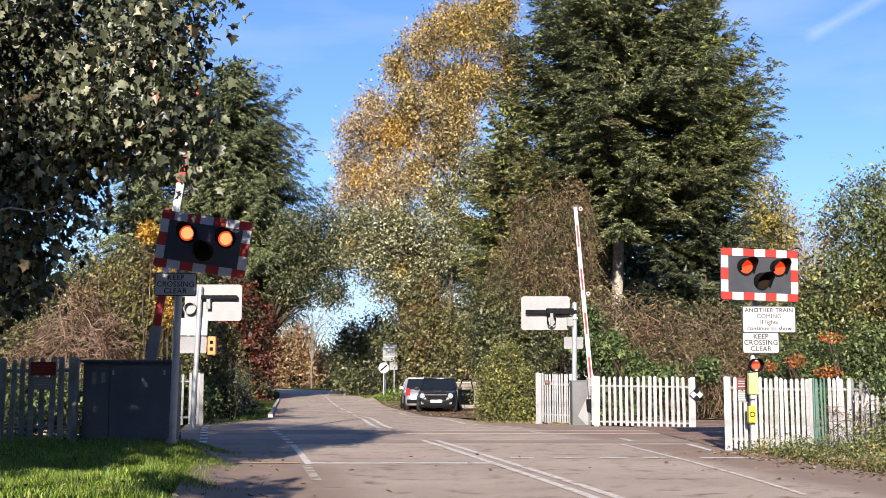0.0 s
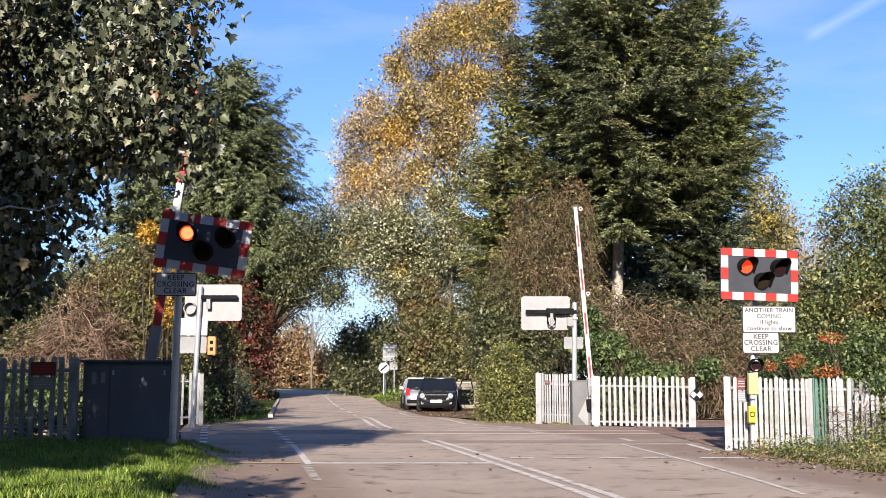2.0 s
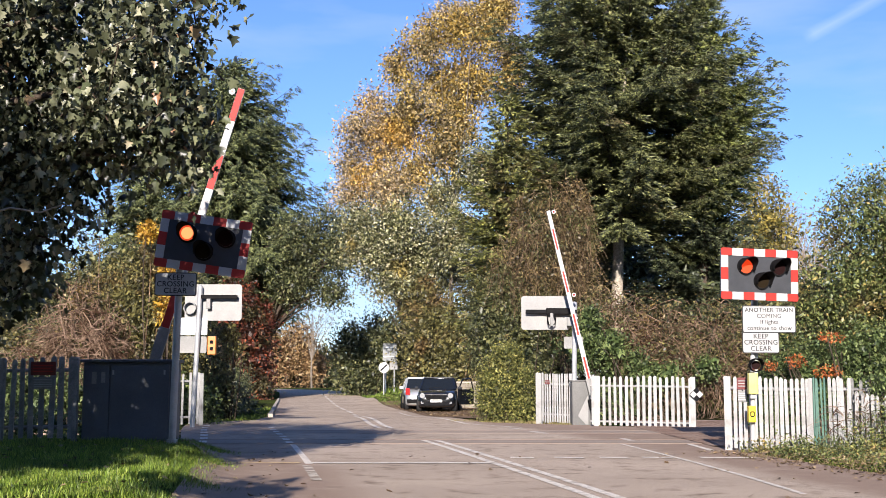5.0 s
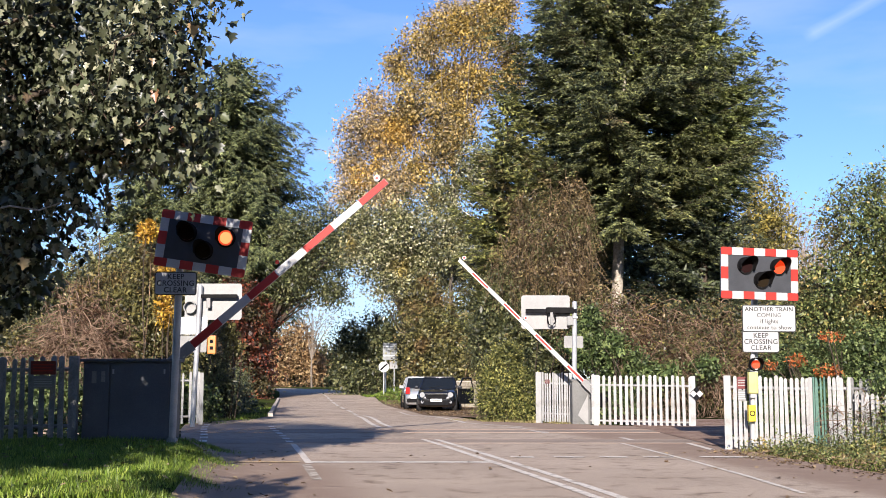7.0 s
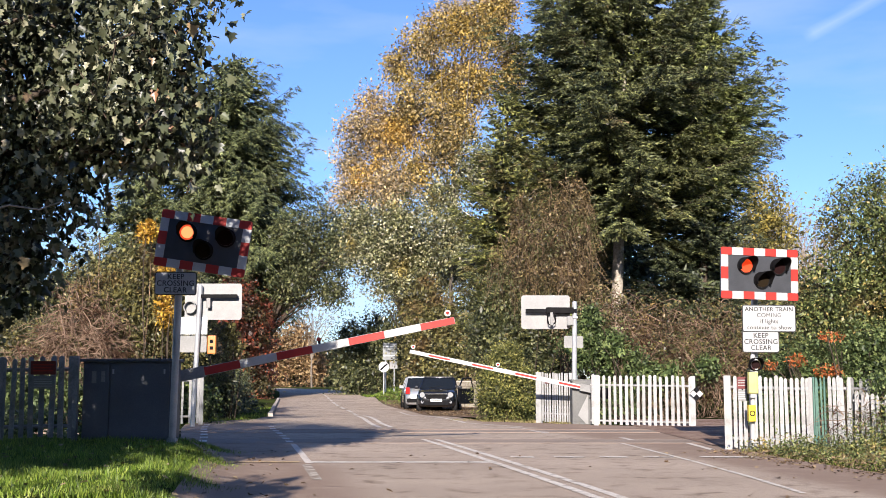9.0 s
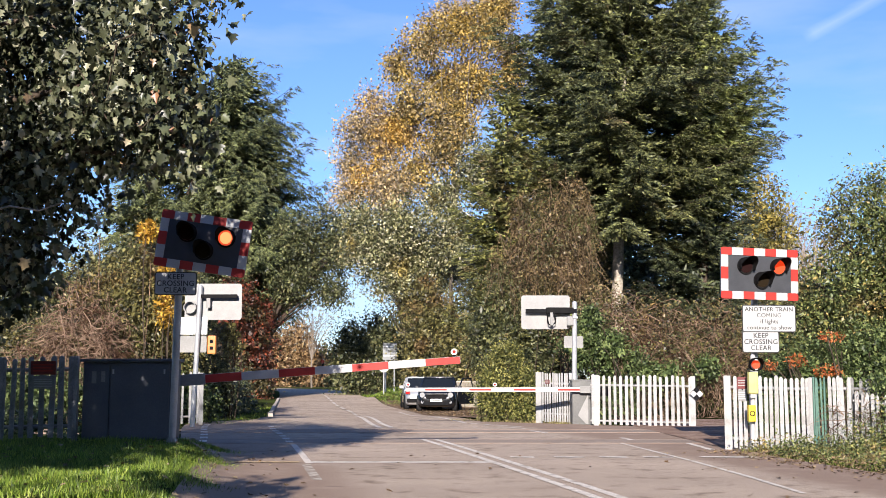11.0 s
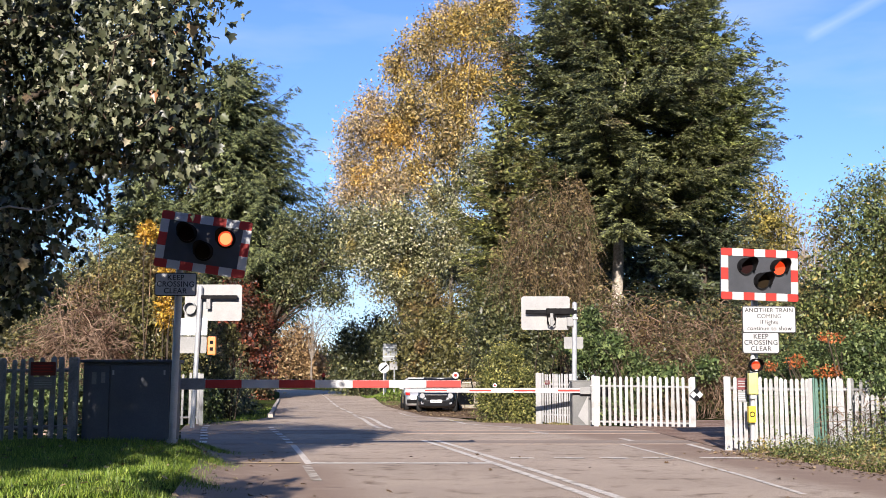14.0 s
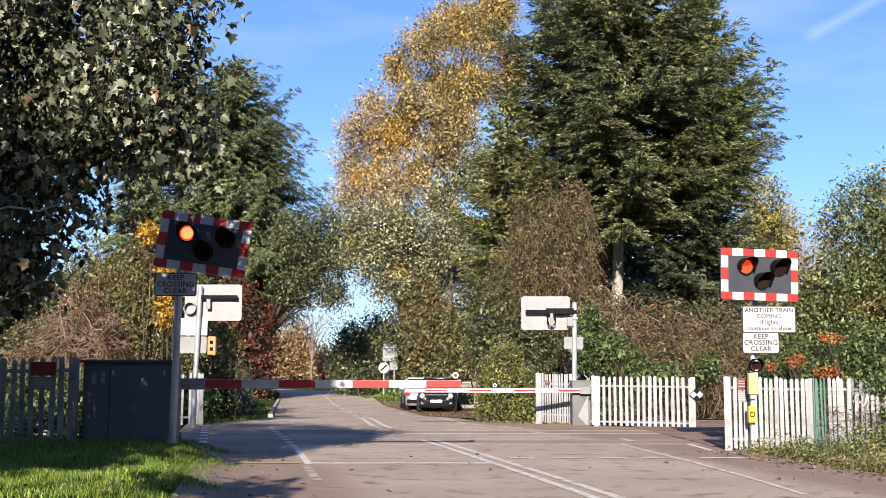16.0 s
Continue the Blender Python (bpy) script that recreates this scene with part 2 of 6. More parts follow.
M_DARKLEAF = leafy("dark_leaves", [(0, G(.032, .042, .018)), (.6, G(.085, .098, .038)), (1, G(.20, .195, .085))], rough=.45, tone=(.5, 1.3), tone_scale=1.6, through_light=.12)
M_SUMAC = leafy("ash_leaves", [(0, G(.047, .067, .022)), (.5, G(.120, .152, .046)), (.9, G(.23, .25, .085)), (1, G(.338, .234, .078))], patch=[(0, G(.182, .130, .039)), (1, G(.312, .221, .078))], patch_at=.62, patch_scale=.7, tone=(.5, 1.3), tone_scale=1.6, through_light=.12)
M_PALELEAF = leafy("pale_willow_leaves", [(0, G(.085, .095, .045)), (.5, G(.20, .205, .10)), (1, G(.46, .43, .28))], rough=.4)
M_FAR = leafy("far_leaves", [(0, G(.130, .117, .046)), (.5, G(.234, .208, .078)), (1, G(.364, .299, .130))], patch=[(0, G(.065, .078, .033)), (1, G(.156, .169, .065))], patch_at=.5, patch_scale=.2, tone=(.5, 1.3), tone_scale=.5, through_light=.12)
M_GRASS = leafy("grass_blades", [(0, G(.091, .156, .019)), (.6, G(.182, .286, .033)), (1, G(.312, .364, .065))], rough=.5, through_light=.35, patch=[(0, G(.156, .143, .039)), (1, G(.312, .260, .091))], patch_at=.68, patch_scale=1.3)
M_DRYGRASS = leafy("dry_grass", [(0, G(.260, .182, .078)), (.6, G(.442, .338, .156)), (1, G(.208, .221, .065))], rough=.6)
M_FALLEN = leafy("fallen_leaves", [(0, G(.17, .10, .05)), (.6, G(.27, .18, .095)), (1, G(.36, .27, .16))], rough=.6)


# ---- mesh tools ----
class Soup:
    """Gathers vertices and faces and links them as one mesh."""

    def __init__(self):
        self.v, self.f, self.n = [], [], 0

    def add(self, verts, faces):
        verts, faces = np.asarray(verts, float).reshape(-1, 3), np.asarray(faces, int)
        self.v.append(verts)
        self.f.append(faces + self.n)
        self.n += len(verts)

    def mesh(self, name, mat, smooth=False):
        me = bpy.data.meshes.new(name)
        v = np.concatenate(self.v)
        me.vertices.add(len(v))
        me.vertices.foreach_set("co", v.ravel())
        sizes = np.concatenate([np.full(len(f), f.shape[1]) for f in self.f])
        loops = np.concatenate([f.ravel() for f in self.f])
        me.loops.add(len(loops))
        me.loops.foreach_set("vertex_index", loops)
        me.polygons.add(len(sizes))
        me.polygons.foreach_set("loop_start", np.concatenate([[0], np.cumsum(sizes)[:-1]]))
        me.polygons.foreach_set("loop_total", sizes)
        if smooth:
            me.polygons.foreach_set("use_smooth", np.ones(len(sizes), bool))
        me.update(calc_edges=True)
        if mat:
            me.materials.append(mat)
        return me


def unit(a):
    return a / np.maximum(np.linalg.norm(a, axis=-1, keepdims=True), 1e-9)


OVAL = (np.array([(0, 0, 0), (.38, .30, .07), (1, 0, -.03), (.38, -.30, .07)]), np.array([(0, 1, 2), (0, 2, 3)]))
BLADE = (np.array([(0, .5, 0), (0, -.5, 0), (1, 0, 0)]), np.array([(0, 1, 2)]))
_lobes = [(0, .0), (-.04, .26), (.14, .50), (.30, .27), (.54, .50), (.64, .22), (1, 0)]
_k = len(_lobes)
_mv = [(x, y, .34 * abs(y) - .22 * x * x) for x, y in _lobes] + [(x, -y, .30 * abs(y) - .22 * x * x) for x, y in _lobes[1:-1]] + [(.36, 0, -.05)]
_rim = list(range(_k)) + list(range(2 * _k - 3, _k - 1, -1))
MAPLE = (np.array(_mv), np.array([(2 * _k - 2, _rim[i], _rim[(i + 1) % len(_rim)]) for i in range(len(_rim))]))


def strew(soup, shape, at, way, up, length, width=None):
    """Sets one copy of a leaf shape at every place: way along its length, up roughly its normal."""
    tv, tf = shape
    at, way, up = np.asarray(at), unit(np.asarray(way)), np.asarray(up)
    side = unit(np.cross(up, way))
    nor = np.cross(way, side)
    length = np.broadcast_to(np.asarray(length, float), (len(at),))[:, None, None]
    width = length if width is None else np.broadcast_to(np.asarray(width, float), (len(at),))[:, None, None]
    v = at[:, None, :] + tv[None, :, 0:1] * length * way[:, None, :] + tv[None, :, 1:2] * width * side[:, None, :] + tv[None, :, 2:3] * length * nor[:, None, :]
    k = len(tv)
    f = (np.arange(len(at)) * k)[:, None, None] + tf[None]
    soup.add(v.reshape(-1, 3), f.reshape(-1, 3))


def tube(soup, pts, radii, sides=6):
    pts = np.asarray(pts, float)
    radii = np.broadcast_to(np.asarray(radii, float), (len(pts),))
    way = unit(np.gradient(pts, axis=0))
    ref = np.where(np.abs(way[:, 2:3]) > 0.9, np.array([[1.0, 0, 0]]), np.array([[0, 0, 1.0]]))
    a = unit(np.cross(way, ref))
    b = np.cross(way, a)
    ang = np.arange(sides) * 2 * math.pi / sides
    ring = np.cos(ang)[None, :, None] * a[:, None, :] + np.sin(ang)[None, :, None] * b[:, None, :]
    v = pts[:, None, :] + ring * radii[:, None, None]
    i, j = np.meshgrid(np.arange(len(pts) - 1), np.arange(sides), indexing="ij")
    j2 = (j + 1) % sides
    f = np.stack([i * sides + j, i * sides + j2, (i + 1) * sides + j2, (i + 1) * sides + j], -1).reshape(-1, 4)
    soup.add(v.reshape(-1, 3), f)


def child(name, data, parent, label="", at=None):
    ob = new(name, data)
    ob.parent = parent
    if at is not None:
        ob.matrix_basis = at
    if label:
        ob["label"] = label
    return ob


def part(name, bm, material, parent, label="", at=None, smooth=False):
    """Links a bmesh as one mesh object under a thing or a part."""
    me = bpy.data.meshes.new(name)
    bm.to_mesh(me)
    bm.free()
    if smooth:
        me.polygons.foreach_set("use_smooth", [True] * len(me.polygons))
    me.materials.append(material)
    return child(name, me, parent, label, at)


def box_bm(x0, y0, z0, x1, y1, z1, bevel=0.0, bm=None):
    made = bm or bmesh.new()
    r = bmesh.ops.create_cube(made, size=1.0)
    m = Matrix.Translation(((x0 + x1) / 2, (y0 + y1) / 2, (z0 + z1) / 2)) @ Matrix.Diagonal((x1 - x0, y1 - y0, z1 - z0, 1))
    bmesh.ops.transform(made, matrix=m, verts=r["verts"])
    if bevel:
        edges = list({e for v in r["verts"] for e in v.link_edges})
        bmesh.ops.bevel(made, geom=edges, offset=bevel, segments=2, affect="EDGES", profile=0.6)
    return made


def rod_bm(p0, p1, r0, r1=None, sides=16, bm=None, caps=True):
    made = bm or bmesh.new()
    p0, p1 = Vector(p0), Vector(p1)
    d = p1 - p0
    m = Matrix.Translation((p0 + p1) / 2) @ d.to_track_quat("Z", "Y").to_matrix().to_4x4()
    bmesh.ops.create_cone(made, cap_ends=caps, segments=sides, radius1=r0, radius2=r0 if r1 is None else r1, depth=d.length, matrix=m)
    return made


def empty(name, m, label, category, group="", kind=""):
    ob = new(name)
    ob.matrix_basis = m
    return tagged(ob, label, category, group, kind)


# ---- the lie of the land ----
def smooth01(t):
    t = np.clip(t, 0, 1)
    return t * t * (3 - 2 * t)


ROAD_Y = np.array([-30, -10, 5, 11.8, 16.4, 22.5, 28.9, 38, 44, 50, 61, 86, 106, 125, 138, 148, 156, 162.0])
ROAD_X = np.array([8.4, 4.9, 2.55, 1.55, .80, -.25, -1.55, -2.55, -3.15, -3.75, -5.30, -8.4, -11.2, -14.6, -19.5, -26, -38, -56.0])


def road_x(y):
    """The road's middle line."""
    y = np.asarray(y, float)
    return sum(np.interp(y + o, ROAD_Y, ROAD_X) for o in (-2, -1, 0, 1, 2)) / 5


def land(x, y):
    """Height of the ground: level over the crossing, a shallow dip beyond it, raised verges."""
    x, y = np.asarray(x, float), np.asarray(y, float)
    z = -0.30 * smooth01((y - 33) / 17) * (1 - smooth01((y - 62) / 45))
    off = x - road_x(y)
    z = z + 0.24 * smooth01((-3.6 - off) / 0.9) * (1 - smooth01((y - 18.2) / 1.6))
    z = z + 0.05 * smooth01((off - 4.3) / 0.8) * (1 - smooth01((y - 19) / 1.5))
    z = z + 0.12 * smooth01((-4.2 - off) / 0.8) * smooth01((y - 33) / 2)
    z = z + 1.0 * smooth01((off - 9) / 5) * smooth01((y - 36) / 4) * (1 - smooth01((y - 62) / 20))
    z = z + 0.75 * np.exp(-((x + 3.3) / 1.15) ** 2 - ((y - 79) / 6.5) ** 2)
    return z


def ground_z(x, y):
    return float(land(x, y))


def grid_mesh(name, xs, ys, lift, mat, zf=land):
    X, Y = np.meshgrid(xs, ys)
    Z = zf(X, Y) + lift
    s = Soup()
    nx = len(xs)
    i, j = np.meshgrid(np.arange(len(ys) - 1), np.arange(nx - 1), indexing="ij")
    f = np.stack([i * nx + j, i * nx + j + 1, (i + 1) * nx + j + 1, (i + 1) * nx + j], -1).reshape(-1, 4)
    s.add(np.stack([X, Y, Z], -1).reshape(-1, 3), f)
    return new(name, s.mesh(name, mat, True))


gx = np.concatenate([[-2500, -900, -300, -120, -60, -35], np.arange(-24, 24.1, .4), [35, 60, 120, 300, 900, 2500]])
gy = np.concatenate([[-2500, -800, -200, -60, -25], np.arange(-12, 40, .4), np.arange(40, 130, 2.5), [140, 160, 190, 240, 320, 600, 1200, 3000]])
tagged(grid_mesh("ground", gx, gy, -0.03, M_GROUND), "grassy and earthen ground around the crossing", "ground", kind="structure")


def ribbon(name, ys, left, right, across, lift, mat, label, category, silt=None):
    """A strip that follows the road's middle line between two offsets."""
    ys = np.asarray(ys, float)
    L, R = np.broadcast_to(left, ys.shape), np.broadcast_to(right, ys.shape)
    u = np.linspace(0, 1, across)
    off = L[:, None] + (R - L)[:, None] * u[None]
    X = road_x(ys)[:, None] + off
    Y = np.repeat(ys[:, None], across, 1)
    Z = land(X, Y) + lift
    s = Soup()
    i, j = np.meshgrid(np.arange(len(ys) - 1), np.arange(across - 1), indexing="ij")
    f = np.stack([i * across + j, i * across + j + 1, (i + 1) * across + j + 1, (i + 1) * across + j], -1).reshape(-1, 4)
    s.add(np.stack([X, Y, Z], -1).reshape(-1, 3), f)
    me = s.mesh(name, mat, True)
    if silt:
        a = me.attributes.new("silt", "FLOAT", "POINT")
        a.data.foreach_set("value", silt(off, Y).ravel())
    return tagged(new(name, me), label, category, kind="structure")


road_ys = np.concatenate([np.arange(-28, 60, .6), np.arange(60, 162, 2)])
road_l = np.interp(road_ys, [-28, 17, 19, 31, 34, 38.8, 44, 50, 61, 80, 200], [-4.1, -4.1, -4.6, -4.8, -3.2, -3.0, -3.27, -3.44, -3.34, -3.36, -3.1])
road_r = np.interp(road_ys, [-28, 14, 18, 20, 29, 32, 45, 200], [4.4, 4.2, 4.3, 5.2, 6.2, 2.9, 2.7, 2.7])


def silted(off, y):
    edge_l = smooth01((-2.55 - off) / .35)
    edge_r = smooth01((off - np.interp(y, [12, 21, 28, 31], [2.5, 3.0, 3.2, 2.5])) / .4)
    trodden = smooth01((-1.95 - off) / .7) * (1 - smooth01((y - 15.2) / 2.2))
    return np.clip(.62 * edge_l + .9 * trodden + edge_r, 0, 1) * np.where(y < 60, .95, .4)


ribbon("road", road_ys, road_l, road_r, 36, 0.012, M_ASPHALT, "worn grey-brown asphalt road with dusty edges", "road", silted)


def stripe(ys, off, width, mat, label, name="road_marking", lift=0.018):
    off = np.broadcast_to(off, np.shape(ys))
    return ribbon(name, ys, off - width / 2, off + width / 2, 2, lift, mat, label, "road marking")


near = np.arange(9.0, 22.6, .5)
stripe(near, -.10, .11, M_ROADPAINT, "solid white centre line with worn patches")
stripe(near, .14, .11, M_ROADPAINT, "solid white centre line with worn patches")
mid = np.arange(28.0, 43.1, .5)
stripe(mid, -.12, .12, M_ROADPAINT, "solid white centre line beyond the rails")
stripe(mid, .16, .12, M_ROADPAINT, "solid white centre line beyond the rails")
for k in range(9):
    y0 = 45 + k * 5.5 + .02 * k * k
    stripe(np.linspace(y0, y0 + 3.8, 8), 0.0, .15, M_ROADPAINT, "faded white centre dash", lift=.035)
stripe(np.arange(16.2, 21.0, .4), -2.63, .10, M_ROADPAINT, "white edge line beside the dusty footway")
for k in range(7):
    stripe(np.linspace(21.3 + k * 1.1, 21.9 + k * 1.1, 3), -2.66, .13, M_ROADPAINT, "faded white edge dash over the rails", lift=.026)
    stripe(np.linspace(21.5 + k * 1.25, 22.15 + k * 1.25, 3), -4.22, .15, M_ROADPAINT, "white dash at the footway edge", lift=.026)
stripe(np.arange(13.6, 16.2, .4), -2.68, .12, M_OLDPAINT, "worn remains of a white edge line")
stripe(np.arange(12.0, 21.5, .4), np.interp(np.arange(12.0, 21.5, .4), [12, 14.2, 16.8, 21.4], [2.08, 2.40, 2.72, 3.2]), .07, M_ROADPAINT, "worn pale edge line")
for y0, y1, o0, o1 in ((22.3, 23.2, 3.75, 3.85), (25.3, 26.3, 3.0, 2.95), (27.3, 28.2, 3.1, 2.9)):
    stripe(np.linspace(y0, y1, 3), np.linspace(o0, o1, 3), .12, M_ROADPAINT, "short white edge dash by the rails")
stripe(np.linspace(19.2, 21.2, 6), np.linspace(4.0, 4.36, 6), .11, M_ROADPAINT, "short curved white line at the crossing edge")
ey = np.arange(28.4, 52, .8)
stripe(ey, np.interp(ey, [28.4, 30.7, 40.2, 52], [3.3, 2.35, 2.08, 2.1]), .10, M_ROADPAINT, "worn pale edge line")


def cross_stripe(x0, x1, y0, y1, depth, mat, label):
    xs = np.linspace(x0, x1, 12)
    s = Soup()
    yy = np.linspace(y0, y1, 12)
    a = np.stack([xs, yy - depth / 2, land(xs, yy) + .019], -1)
    b = np.stack([xs, yy + depth / 2, land(xs, yy) + .019], -1)
    i = np.arange(11)
    s.add(np.concatenate([a, b]), np.stack([i, i + 1, i + 13, i + 12], -1))
    return tagged(new("road_marking", s.mesh("road_marking", mat)), label, "road marking", kind="structure")


cross_stripe(-1.80, .66, 16.43, 16.43, .26, M_ROADPAINT, "solid white stop line across one lane")
cross_stripe(-3.05, -1.95, 16.5, 16.45, .20, M_YELLOWPAINT, "faded cream footway line")
for x0, x1 in ((.98, 1.32), (1.62, 2.05), (2.28, 2.68), (2.92, 3.33), (3.75, 4.55)):
    cross_stripe(x0, x1, 17.55, 17.45, .25, M_ROADPAINT, "worn white give-way dash")


# ---- plants ----
def rand_dirs(rng, n):
    return unit(rng.normal(size=(n, 3)))


def crown_points(rng, lobes, n, inner=0.55, ragged=0.18):
    """Places in and near the skins of overlapping lobes, uneven and with gaps."""
    lobes = np.asarray(lobes, float)
    area = (lobes[:, 3] * lobes[:, 4] * lobes[:, 5]) ** (2 / 3)
    k = rng.choice(len(lobes), n, p=area / area.sum())
    d = rand_dirs(rng, n)
    r = inner + (1 - inner) * rng.random(n) ** 0.6 + rng.normal(size=n) * ragged * .5
    p = lobes[k, :3] + d * lobes[k, 3:] * r[:, None]
    keep = np.ones(n, bool)
    for L in lobes:
        q = (p - L[:3]) / L[3:]
        keep &= ~((q * q).sum(1) < (inner * .9) ** 2)
    return p[keep], d[keep]


def clumped(rng, centres, dirs, per, spread):
    """A handful of places round every centre."""
    k = np.repeat(np.arange(len(centres)), per)
    return centres[k] + rng.normal(size=(len(k), 3)) * spread, dirs[k]


def leaf_field(soup, rng, p, d, size, shape=OVAL, droop=0.3, vary=0.35, wild=.6):
    n = len(p)
    way = unit(d * .5 + rng.normal(size=(n, 3)) * .8 + np.array([0, 0, -droop]))
    up = unit(d * .6 + np.array([0, 0, .5]) + rng.normal(size=(n, 3)) * wild)
    length = size * (1 + vary * rng.normal(size=n)).clip(.4, 1.8)
    strew(soup, shape, p, way, up, length, length if shape is OVAL else length * rng.uniform(.7, 1.05, n))


def limb_path(rng, a, b, sag=0.15, n=5):
    a, b = np.asarray(a, float), np.asarray(b, float)
    t = np.linspace(0, 1, n)[:, None]
    mid = (a + b) / 2 + np.array([0, 0, sag * np.linalg.norm(b - a)]) + rng.normal(size=3) * .08 * np.linalg.norm(b - a)
    return (1 - t) ** 2 * a + 2 * t * (1 - t) * mid + t * t * b


def broadleaf(name, seed, base, trunk_top, trunk_r, lobes, clusters, per, spread, size, mat, bark, label, category="tree", shape=OVAL, limbs=26, sag=0.12, twigs=0, droop=.3, inner=.35, ragged=.18, wild=.6, more=()):
    """Tapered trunk, limbs that reach into the crown, and a crown of single leaves in clumps."""
    rng = np.random.default_rng(seed)
    x, y = base
    z = ground_z(x, y) - .05
    root = empty(name, pose(x, y, z), label, category)
    o = np.array([x, y, z])
    wood, crown = Soup(), Soup()
    top = np.array(trunk_top, float)
    bend = limb_path(rng, (0, 0, 0), top - o, .02, 7)
    tube(wood, bend, np.linspace(trunk_r, trunk_r * .45, 7), 9)
    c, d = crown_points(rng, lobes, clusters, inner, ragged)
    for q in c[rng.choice(len(c), min(limbs, len(c)), replace=False)]:
        s = bend[rng.integers(3, 7)]
        tube(wood, limb_path(rng, s, q - o, sag), np.linspace(trunk_r * .35, .012, 5), 5)
    for q in c[rng.choice(len(c), min(twigs, len(c)), replace=False)]:
        w = rand_dirs(rng, 1)[0] * spread * 2.2
        tube(wood, limb_path(rng, q - o - w, q - o + w, .1, 4), np.linspace(.014, .004, 4), 3)
    child("trunk", wood.mesh("trunk", bark, True), root)
    p, dd = clumped(rng, c, d, per, spread)
    leaf_field(crown, rng, p - o, dd, size, shape, droop, .35 if shape is OVAL else .4, wild)
    child("crown", crown.mesh("crown", mat), root)
    for lobes2, clusters2, per2, size2, mat2, label2 in more:
        extra = Soup()
        c, d = crown_points(rng, lobes2, clusters2, inner, ragged)
        p, dd = clumped(rng, c, d, per2, spread)
        leaf_field(extra, rng, p - o, dd, size2, shape, droop, .35, wild)
        child("crown", extra.mesh("crown", mat2), root, label2)
    return root


def shrub(name, seed, base, lobes, n, size, mat, label, category="bush", shape=OVAL, stems=24, stem_mat=None, inner=.5, ragged=.3, kind="", spread=0.0, per=1, core=.35):
    rng = np.random.default_rng(seed)
    x, y = base
    z = ground_z(x, y) - .03
    o = np.array([x, y, z])
    root = empty(name, pose(x, y, z), label, category, kind=kind)
    wood, crown = Soup(), Soup()
    p, d = crown_points(rng, lobes, n, inner, ragged)
    for q in p[rng.choice(len(p), min(stems, len(p)), replace=False)]:
        foot = np.array([q[0] * .5 + x * .5, q[1] * .5 + y * .5, 0])
        foot[2] = ground_z(foot[0], foot[1]) - .05
        tube(wood, limb_path(rng, foot - o, q - o, .05), np.linspace(.03, .008, 5), 4)
    if per == 1 and n > 4000:
        pick = rng.random(len(p)) < .125
        p, d = clumped(rng, p[pick], d[pick], 8, size * 1.9)
    elif per > 1:
        p, d = clumped(rng, p, d, per, spread)
    p[:, 2] = np.maximum(p[:, 2], land(p[:, 0], p[:, 1]) + .02)
    leaf_field(crown, rng, p - o, d, size, shape)
    if core:
        small = np.asarray(lobes, float) * [1, 1, 1, .8, .8, .8]
        p, d = crown_points(rng, small, int(n * core), .3, .25)
        p[:, 2] = np.maximum(p[:, 2], land(p[:, 0], p[:, 1]) + .02)
        leaf_field(crown, rng, p - o, d, size * 2.2, shape)
    child("stem", wood.mesh("stem", stem_mat or M_BARK, True), root)
    child("foliage", crown.mesh("foliage", mat), root)
    return root


